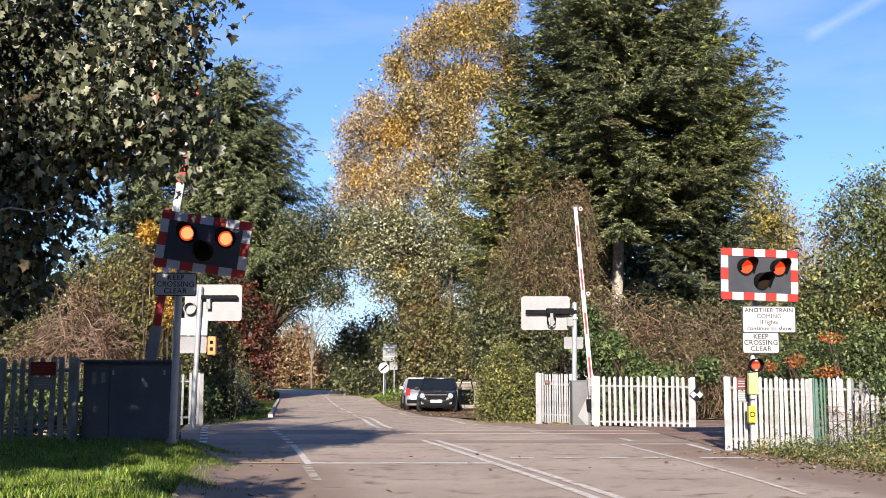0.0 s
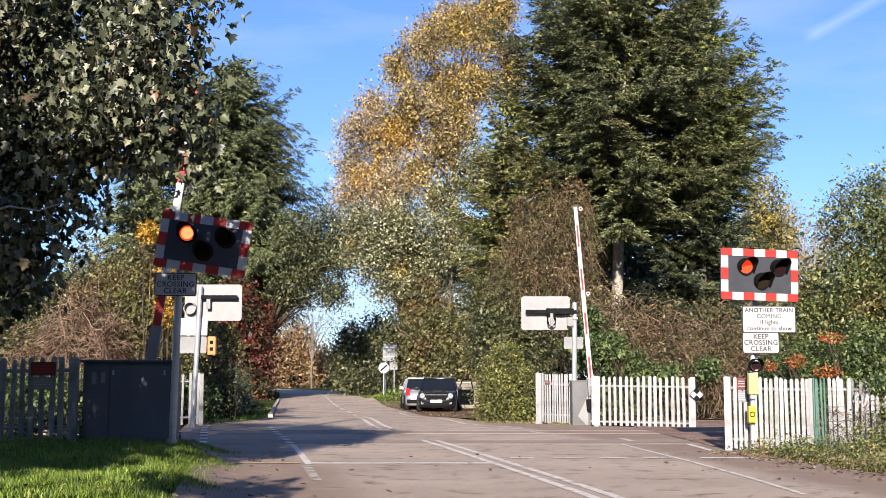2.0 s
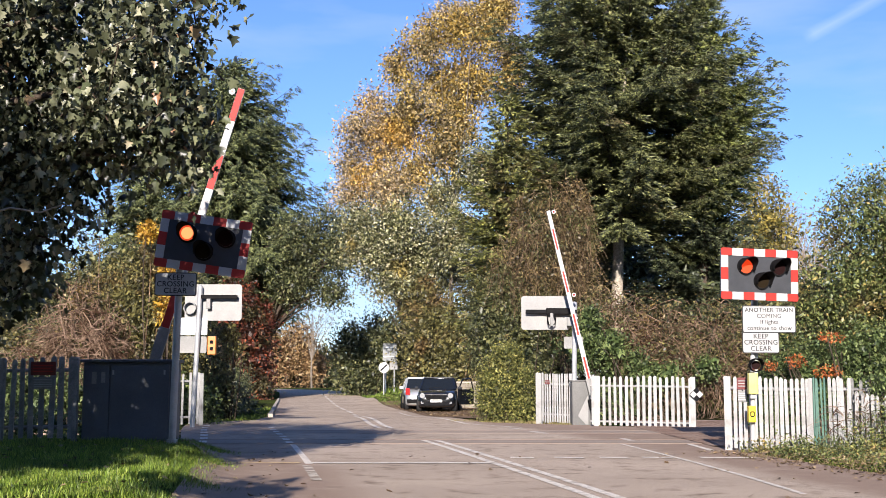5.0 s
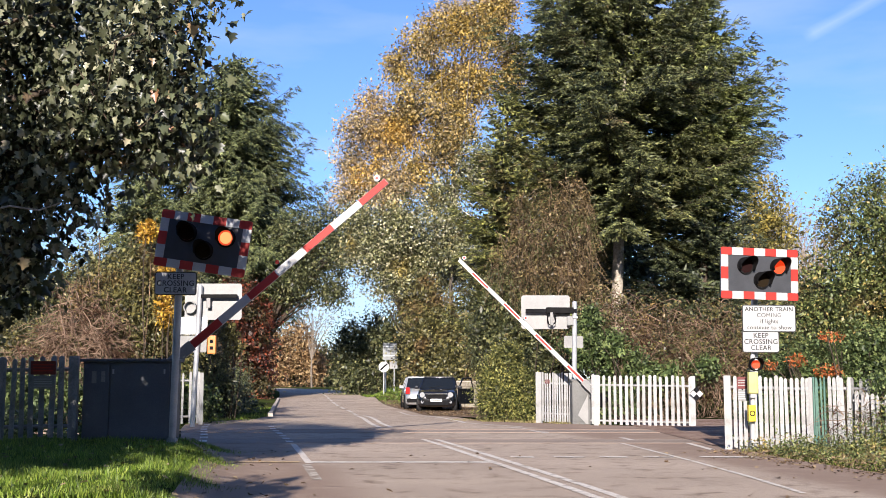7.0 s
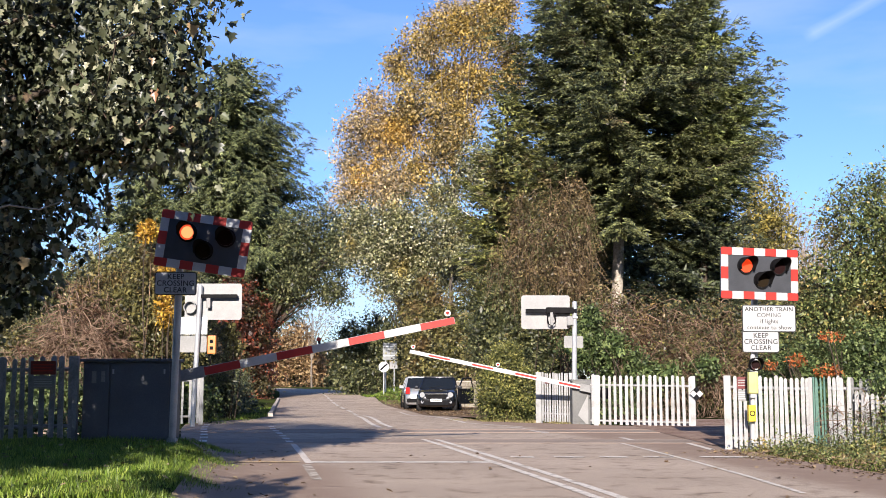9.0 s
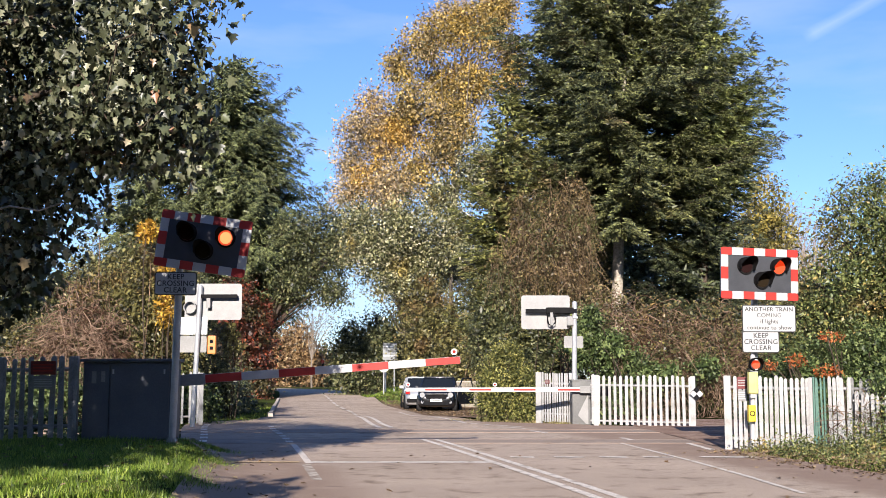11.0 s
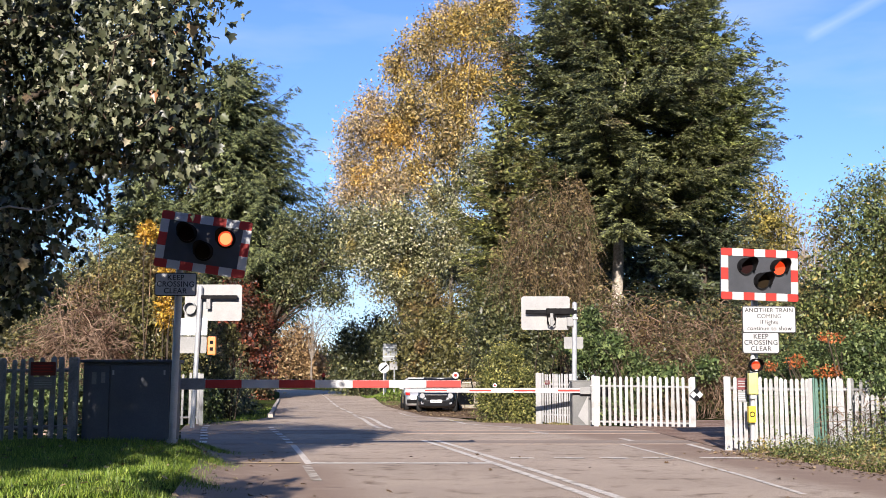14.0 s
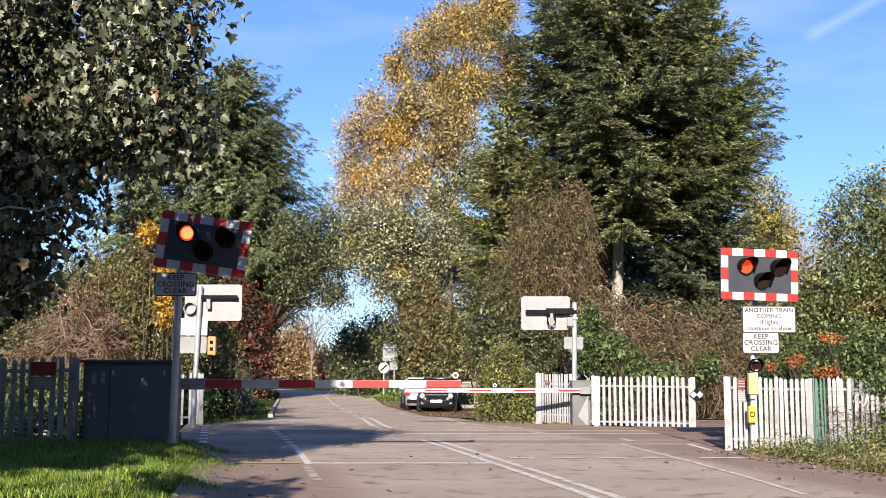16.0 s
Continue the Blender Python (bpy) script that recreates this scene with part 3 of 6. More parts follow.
def conifer(name, seed, base, height, profile, boughs, mat, bark, label, trunk_r=.22, bare=0.0, lean=(0, 0), rise=(-.10, .12, .6), upturn=.12, sag=.3,
            step=.24, blade=.165, wide=.058, blades=17, gap=.20, spread=.30, droop=.22, stems=1, core=12, loose=.30, perk=-.04):
    """Boughs in uneven tiers; branchlets on both sides of a bough carry flat tufts of single blades, with gaps between the tiers."""
    rng = np.random.default_rng(seed)
    x, y = base
    z = ground_z(x, y) - .05
    root = empty(name, pose(x, y, z), label, "tree")
    wood, limbs, crown = Soup(), Soup(), Soup()
    for s in range(stems):
        off = np.array([.9 * s * (-1) ** s, .3 * s, 0])
        path = [off * min(1, .3 + t) + np.array([lean[0] * t, lean[1] * t, height * (1 - .06 * s) * t]) for t in np.linspace(0, .97, 8)]
        tube(wood, path, np.linspace(trunk_r * (1 - .2 * s), .03, 8), 9)
    ph, pr = np.array(profile, float).T
    P, D, F, S = [], [], [], []
    for b in range(boughs):
        h = bare + (height - bare) * (1 - (1 - (b + rng.random()) / boughs) ** .85)
        t = h / height
        R = np.interp(h, ph, pr) * rng.uniform(.62, 1.12)
        az = b * 2.39996 + rng.normal() * .35
        flat = np.array([math.cos(az), math.sin(az), 0])
        across = np.array([-flat[1], flat[0], 0])
        climb = np.interp(t, [0, .5, 1], rise) + rng.normal() * .15
        bend = rng.normal() * .12 * R
        u = np.linspace(0, 1, 7)
        pts = (np.array([lean[0] * t, lean[1] * t, h]) + flat * R * u[:, None] + across * (bend * u * u)[:, None]
               + np.array([0, 0, 1]) * (R * (climb * u - sag * u * (1 - u) + upturn * u ** 3))[:, None])
        tube(limbs, pts, np.linspace(.012 + .010 * R, .004, 7), 4)
        m = int(core * R / step)
        q = rng.uniform(.04, .5, m)
        o = np.stack([np.interp(q, u, pts[:, a]) for a in range(3)], -1) + rng.normal(size=(m, 3)) * [step * .9, step * .9, step * .5]
        strew(crown, BLADE, o, flat + rng.normal(size=(m, 3)) * .6, rng.normal(size=(m, 3)) * .6 + flat, blade * rng.uniform(1.0, 1.6, m), wide * 1.9)
        n = max(4, int(R / gap))
        for k in range(n):
            q = .16 + .84 * (k + rng.random()) / n
            o = np.array([np.interp(q, u, pts[:, a]) for a in range(3)])
            for side in (-1, 1):
                reach = min(R * spread, (.10 * R + spread * R * (1 - q) ** .7)) * rng.uniform(.5, 1.2)
                w = flat * rng.uniform(.6, 1.0) + across * side * rng.uniform(.35, .8) + np.array([0, 0, 1]) * (rng.normal() * .16 + .3 * climb)
                w = w / np.linalg.norm(w)
                m = max(1, int(round(reach / step)))
                f = (np.arange(m) + rng.random(m)) / m
                P.append(o + w * (reach * f)[:, None] - np.array([0, 0, droop]) * (reach * f * f)[:, None])
                D.append(np.repeat(w[None] - np.array([[0, 0, droop]]), m, 0))
                F.append(np.repeat(flat[None], m, 0))
                S.append(np.full(m, 1.15 - .45 * q))
    P, D, F, S = np.concatenate(P), unit(np.concatenate(D)), np.concatenate(F), np.concatenate(S)
    m = len(P)
    P = P + rng.normal(size=(m, 3)) * step * .16
    A = unit(np.cross(D, [0, 0, 1.0]))
    for k in range(blades):
        f = (k + rng.random(m)) / blades
        fan = np.where(rng.random(m) < .5, 1, -1) * rng.uniform(.1, 1.05, m)
        way = D + A * fan[:, None] + rng.normal(size=(m, 3)) * loose + np.array([0, 0, perk])
        at = P + D * (f * step * 1.25 * S)[:, None] + A * (fan * f * step * .35)[:, None] - np.array([0, 0, .10 * step]) * (f * f)[:, None] + rng.normal(size=(m, 3)) * step * .10
        up = unit(np.array([0, 0, .75]) + F * .55 + rng.normal(size=(m, 3)) * .45)
        strew(crown, BLADE, at, way, up, blade * rng.uniform(.6, 1.3, m) * S, wide * S)
    child("trunk", wood.mesh("trunk", bark, True), root)
    child("bough", limbs.mesh("bough", M_BARK, True), root)
    child("crown", crown.mesh("crown", mat), root)
    return root


def tangle(name, seed, base, lobes, n, reach, radius, mat, label, leaves=0, leaf_mat=None, size=.08, category="bramble", hang=False):
    """Arching dry stems with a few leaves among them."""
    rng = np.random.default_rng(seed)
    x, y = base
    z = ground_z(x, y) - .03
    o = np.array([x, y, z])
    root = empty(name, pose(x, y, z), label, category, kind="stuff")
    wood = Soup()
    p, d = crown_points(rng, lobes, n, .35, .3)
    for q, w in zip(p, d):
        L = reach * rng.uniform(.5, 1.3)
        a = unit(w + rng.normal(size=3) * .7 + np.array([0, 0, .35])) * L
        if hang:
            a = unit(w * .35 + rng.normal(size=3) * .35 + np.array([0, 0, -.8])) * L * 1.2
        t = np.linspace(0, 1, 5)[:, None]
        pts = q + a * t + np.array([0, 0, -1]) * L * .6 * t * t + rng.normal(size=(5, 3)) * .03 * L - a * .4
        pts[:, 2] = np.maximum(pts[:, 2], land(pts[:, 0], pts[:, 1]) + .02)
        tube(wood, pts - o, np.linspace(radius, radius * .4, 5), 3)
    child("stem", wood.mesh("stem", mat, True), root)
    if leaves:
        p, d = crown_points(rng, lobes, leaves, .5, .3)
        p[:, 2] = np.maximum(p[:, 2], land(p[:, 0], p[:, 1]) + .02)
        s = Soup()
        leaf_field(s, rng, p - o, d, size)
        child("leaves", s.mesh("leaves", leaf_mat), root)
    return root


# near maple overhanging the verge, and the tree beside the viewer whose shade falls on the road
broadleaf("maple_tree", 11, (-7.4, 11.6), (-6.4, 11.8, 4.4), .22,
          [(-3.85, 12.0, 4.95, 1.22, 1.4, .95), (-3.05, 11.8, 4.2, .58, .9, .78), (-4.2, 12.1, 3.95, 1.05, 1.2, .85), (-3.5, 12.0, 3.6, .85, .9, .55),
           (-4.55, 12.0, 2.75, .80, 1.1, .75), (-5.4, 11.7, 4.0, 1.5, 1.8, 1.7), (-4.2, 12.2, 3.0, .6, .8, .55), (-6.6, 11.4, 4.3, 1.9, 2.0, 1.6), (-4.95, 12.0, 2.1, .75, 1, .42),
           (-6.4, 12.1, 2.75, 1.3, 1.0, .85), (-7.8, 12.0, 3.0, 1.2, 1.2, 1.2), (-4.6, 11.8, 5.2, 1.4, 1.4, .75), (-6.3, 12.0, 1.95, 1.2, .9, .6), (-4.95, 11.8, 6.2, .8, 1.0, .6), (-2.86, 11.9, 3.9, .40, .6, .8), (-6.4, 11.6, 6.3, 1.0, 1.2, .9), (-3.1, 11.7, 4.6, .5, .6, .6), (-2.95, 11.7, 3.75, .38, .5, .5), (-7.2, 11.4, 6.1, 1.5, 1.5, 1.3),
           (-2.72, 11.9, 3.8, .34, .5, .7), (-2.8, 12.0, 4.3, .4, .5, .6), (-5.4, 12.7, 2.8, .9, .5, .8), (-4.5, 12.7, 3.3, 1.0, .5, .8), (-4.7, 12.2, 2.2, .5, .6, .5), (-2.55, 11.9, 5.05, .42, .6, .42)],
          2300, 13, .14, .080, M_MAPLE, M_BARK, "maple with dark glossy leaves and a few browned clusters", shape=MAPLE, limbs=50, sag=.10, twigs=220, droop=1.2, inner=.1, wild=1.1, ragged=.35, more=(
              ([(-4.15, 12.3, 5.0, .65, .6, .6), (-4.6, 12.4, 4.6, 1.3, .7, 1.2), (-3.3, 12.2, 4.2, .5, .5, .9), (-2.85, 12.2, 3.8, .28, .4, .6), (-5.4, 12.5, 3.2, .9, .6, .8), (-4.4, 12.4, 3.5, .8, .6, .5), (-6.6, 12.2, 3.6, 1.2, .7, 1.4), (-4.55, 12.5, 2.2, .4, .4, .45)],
               480, 14, .10, M_MAPLE_SHADED, "inner leaves coloured dark to stand for shade"),))
twig = Soup()
tube(twig, [(2.75, -.7, 2.50), (3.05, -.65, 2.47), (3.35, -.6, 2.56), (3.62, -.58, 2.52), (3.82, -.55, 2.60)], [.014, .013, .011, .009, .005], 6)
tube(twig, [(3.05, -.65, 2.47), (3.0, -.66, 2.62), (3.03, -.66, 2.76)], [.008, .006, .003], 5)
child("bare_branch", twig.mesh("bare_branch", M_PALEBARK, True), bpy.data.objects["maple_tree"], "bare pale branch")
broadleaf("maple_tree", 12, (-6.2, 1.2), (-5.4, 1.6, 3.1), .2,
          [(-3.1, 2.4, 3.5, .45, .6, .28), (-6.8, 3.0, 4.35, .7, .8, .45), (-6.4, 2.2, 3.9, 1.1, .9, .55), (-5.7, 2.4, 4.2, .8, .7, .5), (-5.7, 1.2, 3.5, .5, .6, .3), (-5.3, 4.0, 3.95, 1.3, 1.0, .55), (-7.0, 3.0, 5.0, 1.3, 1.4, 1.0), (-5.0, 2.4, 6.0, 1.2, 1.0, .8), (-6.0, 3.2, 3.2, 1.0, .9, .4), (-5.2, 2.6, 2.75, .5, .6, .25)],
          720, 11, .18, .18, M_MAPLE, M_BARK, "dark maple standing beside the road verge", shape=MAPLE, limbs=18, sag=.10, inner=.2)

# tall conifers
conifer("spruce_tree", 21, (-15.8, 86.0), 24.6, [(0, 6), (6, 7.2), (12, 7.2), (16.4, 6.2), (20, 4.6), (22.5, 3.0), (24.6, .6)], 185, M_SPRUCE, M_BARK,
        "tall dark green spruce beside the lane", bare=6.8, lean=(.3, 0), trunk_r=.42, stems=3, step=.46, blade=.36, wide=.11, perk=-.2, blades=14, gap=.34, spread=.32, droop=.45, rise=(-.16, -.02, .5), upturn=.10)
conifer("spruce_tree", 22, (-21.6, 84.0), 19.4, [(0, 5.6), (8.4, 5.3), (15.4, 3.5), (19.4, .5)], 90, M_SPRUCE, M_BARK,
        "dark green spruce behind the bramble hedge", bare=2, step=.46, blade=.36, wide=.11, perk=-.2, blades=12, gap=.34, droop=.40, rise=(-.16, 0, .5))
conifer("cypress_tree", 23, (5.98, 42.0), 19.5, [(0, 3.6), (5, 4.2), (7, 5.0), (11, 5.0), (14.0, 3.9), (17, 2.4), (19.5, .5)], 150, M_SPRUCE_B, M_PALEBARK,
        "huge green cypress with a bare pale trunk", lean=(.9, 0), bare=6.7, trunk_r=.26, rise=(.06, .14, .6), sag=.25)
conifer("cypress_tree", 24, (4.5, 43.5), 17.8, [(0, 2.2), (6, 2.5), (10, 2.7), (14, 2.2), (17.8, .4)], 90, M_SPRUCE, M_BARK,
        "dark cypress beside the huge one", bare=5.5)
conifer("cypress_tree", 25, (9.35, 42.5), 17.0, [(0, 1.5), (5, 2.2), (7.5, 2.9), (10, 3.15), (11.5, 2.4), (13, 1.3), (17, .3)], 130, M_SPRUCE_C, M_BARK,
        "green cypress with long feathery side boughs", bare=6.2, rise=(.1, .5, .75), sag=.2, upturn=.15, spread=.24, gap=.16)
conifer("cypress_tree", 26, (2.2, 40.0), 11.0, [(0, 1.5), (3, 2.0), (6, 1.8), (8.5, 1.3), (10, .8), (11, .25)], 120, M_SPRUCE_D, M_BARK,
        "yellow-green cypress overgrown with dry creepers", bare=1.6, rise=(0, .2, .6), step=.22, blade=.15, wide=.055, gap=.18, spread=.34, trunk_r=.14)
conifer("yew_tree", 27, (9.3, 42.6), 7.6, [(0, 2.2), (3, 2.7), (5.5, 2.5), (7.6, .8)], 80, M_YEW_SHADED, M_BARK,
        "yew beneath the cypresses, shade put into its dark needles", bare=.4, rise=(0, .1, .5), gap=.26)

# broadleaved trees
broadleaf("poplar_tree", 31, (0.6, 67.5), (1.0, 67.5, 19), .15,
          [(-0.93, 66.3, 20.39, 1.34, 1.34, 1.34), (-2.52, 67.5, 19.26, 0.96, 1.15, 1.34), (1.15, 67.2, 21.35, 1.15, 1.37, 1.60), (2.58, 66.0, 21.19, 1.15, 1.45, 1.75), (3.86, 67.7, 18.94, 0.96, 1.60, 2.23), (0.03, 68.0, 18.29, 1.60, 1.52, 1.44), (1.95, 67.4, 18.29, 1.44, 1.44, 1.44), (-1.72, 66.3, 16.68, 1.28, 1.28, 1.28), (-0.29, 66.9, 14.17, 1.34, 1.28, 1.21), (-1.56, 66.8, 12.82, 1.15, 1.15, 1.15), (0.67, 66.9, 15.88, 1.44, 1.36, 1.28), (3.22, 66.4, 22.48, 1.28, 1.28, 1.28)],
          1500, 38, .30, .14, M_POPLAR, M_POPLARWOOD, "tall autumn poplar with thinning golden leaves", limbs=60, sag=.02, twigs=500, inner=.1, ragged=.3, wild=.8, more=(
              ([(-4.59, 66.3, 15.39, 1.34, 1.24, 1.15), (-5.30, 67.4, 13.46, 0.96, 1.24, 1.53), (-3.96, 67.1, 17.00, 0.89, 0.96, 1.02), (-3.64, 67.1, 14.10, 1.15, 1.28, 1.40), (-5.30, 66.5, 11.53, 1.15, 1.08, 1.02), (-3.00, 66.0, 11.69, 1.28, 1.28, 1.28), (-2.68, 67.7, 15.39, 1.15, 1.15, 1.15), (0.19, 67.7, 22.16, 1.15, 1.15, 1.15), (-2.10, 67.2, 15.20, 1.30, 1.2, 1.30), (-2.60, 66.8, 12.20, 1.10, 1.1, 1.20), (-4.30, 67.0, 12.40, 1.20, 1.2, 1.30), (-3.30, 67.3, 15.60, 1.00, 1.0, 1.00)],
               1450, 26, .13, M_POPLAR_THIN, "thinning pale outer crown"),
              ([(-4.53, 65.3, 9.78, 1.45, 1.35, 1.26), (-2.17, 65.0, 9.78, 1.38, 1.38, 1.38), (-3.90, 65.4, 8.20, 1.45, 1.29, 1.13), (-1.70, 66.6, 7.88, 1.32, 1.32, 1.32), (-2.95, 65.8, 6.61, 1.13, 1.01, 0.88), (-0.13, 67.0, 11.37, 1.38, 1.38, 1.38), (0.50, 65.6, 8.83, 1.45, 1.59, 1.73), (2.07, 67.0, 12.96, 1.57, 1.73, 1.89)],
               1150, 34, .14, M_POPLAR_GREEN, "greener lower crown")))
broadleaf("willow_tree", 33, (-2.2, 70.0), (-2.2, 70, 6.5), .12,
          [(-3.7, 69, 8.9, 2.1, 2, 2.6), (-1.0, 69, 8.0, 2.6, 2, 3.0), (1.2, 69, 8.2, 1.8, 1.6, 2.6)],
          1100, 24, .32, .14, M_PALELEAF, M_PALETWIG, "thin pale willow with grey-green leaves", limbs=60, twigs=200, inner=.1, ragged=.3)
broadleaf("dark_tree", 32, (-13.6, 82.5), (-11.4, 82.5, 8.2), .35,
          [(-8.16, 81.5, 11.68, 1.64, 1.52, 1.41), (-6.72, 81.2, 9.98, 1.17, 1.17, 1.17), (-8.75, 82.1, 9.12, 2.15, 1.95, 1.76), (-7.65, 81.5, 7.07, 1.25, 1.13, 1.02), (-10.31, 81.8, 7.93, 1.76, 1.76, 1.76), (-10.31, 81.0, 10.69, 1.56, 1.56, 1.56)],
          1000, 26, .30, .17, M_DARKLEAF, M_BARK, "dark broadleaved tree hanging over the lane", limbs=40, twigs=60, inner=.2, wild=.8)
shrub("red_creeper", 34, (-13.3, 80.5), [(-13.2, 79.31, 3.35, 1.6, 1.33, 3.47), (-13.86, 79.05, 6.02, 1.47, 1.2, 2.13), (-12.26, 79.98, 1.22, 0.93, 1.07, 1.87), (-12.13, 80.51, 4.42, 0.8, 1.07, 2.13)], 9000, .17, M_RED, "deep red autumn creeper on a tree trunk")
shrub("rust_shrub", 35, (-21.5, 166.0), [(-23.5, 166.0, 3.6, 3.2, 2.4, 4.6), (-20.6, 167.0, 5.6, 2.6, 2.1, 4.2), (-26.5, 166.0, 6.6, 2.8, 2.1, 4.4), (-18.2, 166.5, 3.0, 2.0, 2.0, 3.2)], 11000, .28, M_RUST, "rust-brown autumn shrubs at the bend of the lane")
shrub("yellow_shrub", 36, (-7.5, 31.6), [(-7.85, 31.4, 5.05, .30, .3, .33), (-7.3, 31.6, 4.2, .28, .3, .75), (-7.4, 31.6, 3.0, .3, .3, .6)], 2600, .06, M_YELLOW, "slender shrub with bright yellow-orange leaves", stems=6)
shrub("yellow_shrub", 37, (-6.5, 36.2), [(-6.55, 36.2, 2.55, .35, .3, .28), (-6.4, 36.2, 2.1, .3, .3, .3)], 900, .07, M_HEDGE, "small browning shrub beside the far signal", stems=12)

shrub("dark_shrub", 38, (-7.1, 35.2), [(-7.2, 35, 1.7, .65, .6, 1.7), (-6.75, 35.8, 1.1, .5, .5, 1.2), (-7.45, 35.3, 3.4, .5, .5, .9), (-7.9, 35.6, 1.2, .8, .6, 1.2)], 13000, .062, M_DARKLEAF, "dark evergreen shrub beside the far signal", stems=16, core=.2)

# dark bushes added where the verge lies in tree shade
shrub("shade_undergrowth", 39, (-9.3, 50), [(-8.5, 45.5, .3, .8, 1.5, .8), (-9.3, 50, .4, .9, 2, 1.0), (-10.3, 56, .6, 1.1, 2.5, 1.2), (-8.0, 42, .2, .6, 1.2, .6), (-11.6, 64, .8, 1.2, 3, 1.4), (-8.7, 51, .0, .8, 2, .5)], 16000, .09, M_DARKLEAF, "dark low undergrowth in place of shade along the lane edge", "undergrowth", stems=20, core=.2)

shrub("dark_shrub", 59, (-12, 36.5), [(-12.8, 36.5, 3.0, 1.2, 1.0, 2.6), (-11.3, 36.5, 2.8, 1.0, 1.0, 2.3), (-14.4, 36.5, 2.8, 1.2, 1, 2.4)], 12000, .085, M_DARKLEAF, "dark evergreen shrub behind the bramble thicket", stems=16, core=.3)

# added behind the hawthorn, out of sight, to throw shade on the verge
shrub("dark_shrub", 61, (-9.2, 40.0), [(-9.8, 40, 3.0, 1.2, 1.0, 2.9), (-8.6, 41, 2.7, .9, .9, 2.6), (-9.4, 44, 3.0, .9, 1.4, 3.0)], 12000, .085, M_DARKLEAF, "hidden dark shrub added to shade the lane edge", stems=16, core=.3)

# left side: bramble and hedge beyond the rails
shrub("hawthorn_hedge", 41, (-8.8, 32.4), [(-8.0, 32.2, 3.2, 1.1, 1.0, 2.1), (-9.3, 32.4, 2.6, 1.2, 1.0, 2.3), (-10.4, 32.6, 1.6, 1.0, 1, 1.6), (-7.2, 32.6, 2.4, .7, .8, 2.2), (-11.8, 33, 1.4, 1.2, 1, 1.5)],
      44000, .06, M_HEDGE, "untrimmed hawthorn hedge in brown and olive", "hedge", stems=60, stem_mat=M_TWIG)
tangle("bramble_thicket", 42, (-9.6, 31.0), [(-9.6, 31.0, 2.0, 1.1, .7, 1.7), (-10.6, 31, 1.3, .9, .7, 1.1), (-8.8, 30.9, 1.6, .8, .6, 1.6)], 1500, .9, .014, M_TWIG, "tangle of dry pinkish-brown bramble stems")
shrub("ivy_bank", 43, (-9.0, 30.0), [(-8.0, 30, .7, 1.4, .5, .75), (-10.2, 30, .8, 1.4, .5, .8), (-11.8, 30.2, .8, 1.2, .5, .8), (-6.6, 31, .6, .9, .5, .7)], 12000, .065, M_IVY, "green ivy and weeds along the track side", stems=20)

shrub("ivy_bank", 40, (-6.9, 20.5), [(-7.8, 20.7, .3, .6, .3, .5), (-7.0, 20.5, .25, .5, .3, .45), (-6.3, 20.3, .25, .45, .25, .4), (-8.8, 20.8, .3, .6, .3, .5)], 5000, .05, M_IVY, "ivy and weeds behind the grey palings", stems=1, core=.2)

# lane end and middle distance
shrub("far_hedge", 44, (-20, 172), [(-26, 172, 2.2, 6, 2.5, 3.2), (-18, 173, 2.6, 5, 2.5, 3.0), (-12, 174, 2.4, 4, 2.5, 2.6), (-8, 172, 3.2, 4, 2.5, 3.4), (-33, 174, 3.4, 5, 3, 4.5), (-28, 178, 5, 5, 3, 4)],
      13000, .55, M_FAR, "far hedge of faded autumn shrubs at the bend", "hedge", kind="stuff")
broadleaf("bare_tree", 45, (-17.6, 160.0), (-17.4, 160, 7), .15, [(-17.2, 160, 9, 3.0, 2.6, 4.0)], 150, 4, .6, .2, M_RUST, M_POPLARWOOD, "distant half-bare tree above the lane", limbs=26, twigs=150)
shrub("dark_shrub", 46, (-6.0, 92.0), [(-7.0, 92, 2.6, 1.8, 1.6, 3.4), (-4.9, 92.5, 3.0, 2.1, 1.8, 3.8), (-3.2, 92, 3.0, 1.8, 1.6, 3.6)], 22000, .14, M_DARKLEAF, "dense dark evergreen shrub beside the lane")
shrub("mixed_hedge", 47, (0, 64.0), [(-1.0, 64, 2.2, 1.35, 1.4, 3.0), (.8, 64, 2.6, 1.9, 1.4, 3.2), (3.0, 63, 2.5, 1.8, 1.4, 3.0), (-1.1, 66, 4.8, 1.4, 1.4, 2.2), (5.0, 62, 2.5, 1.8, 1.5, 3.0)],
      42000, .125, M_HEDGE, "tall mixed hedge in olive and brown behind the parked cars", "hedge", stems=50, stem_mat=M_TWIG)
tangle("dead_creeper", 49, (3.4, 38.5), [(3.4, 38.5, 5.3, 1.3, .9, 2.0), (2.4, 38.6, 4.4, 1.0, .8, 1.3), (4.2, 38.6, 5.8, .8, .7, 1.2), (4.4, 38.4, 3.4, 1.1, .8, 1.4), (4.3, 38.7, 6.9, .5, .5, .9), (2.6, 38.8, 6.3, .4, .5, .9), (4.7, 38.6, 5.4, .4, .5, 1.8)],
       950, .8, .011, M_DEADTWIG, "brown mass of dead creeper stems over the trees", 24000, M_DEADLEAF, .075, hang=True)
shrub("dark_shrub", 60, (2.4, 38.6), [(2.7, 38.6, 2.5, 1.2, .7, 1.7), (1.5, 38.8, 2.8, .8, .7, 1.8), (2.1, 38.7, 4.0, .8, .6, .9)], 13000, .07, M_DARKLEAF, "dark evergreen shrub behind the laurel", stems=14, core=.25)
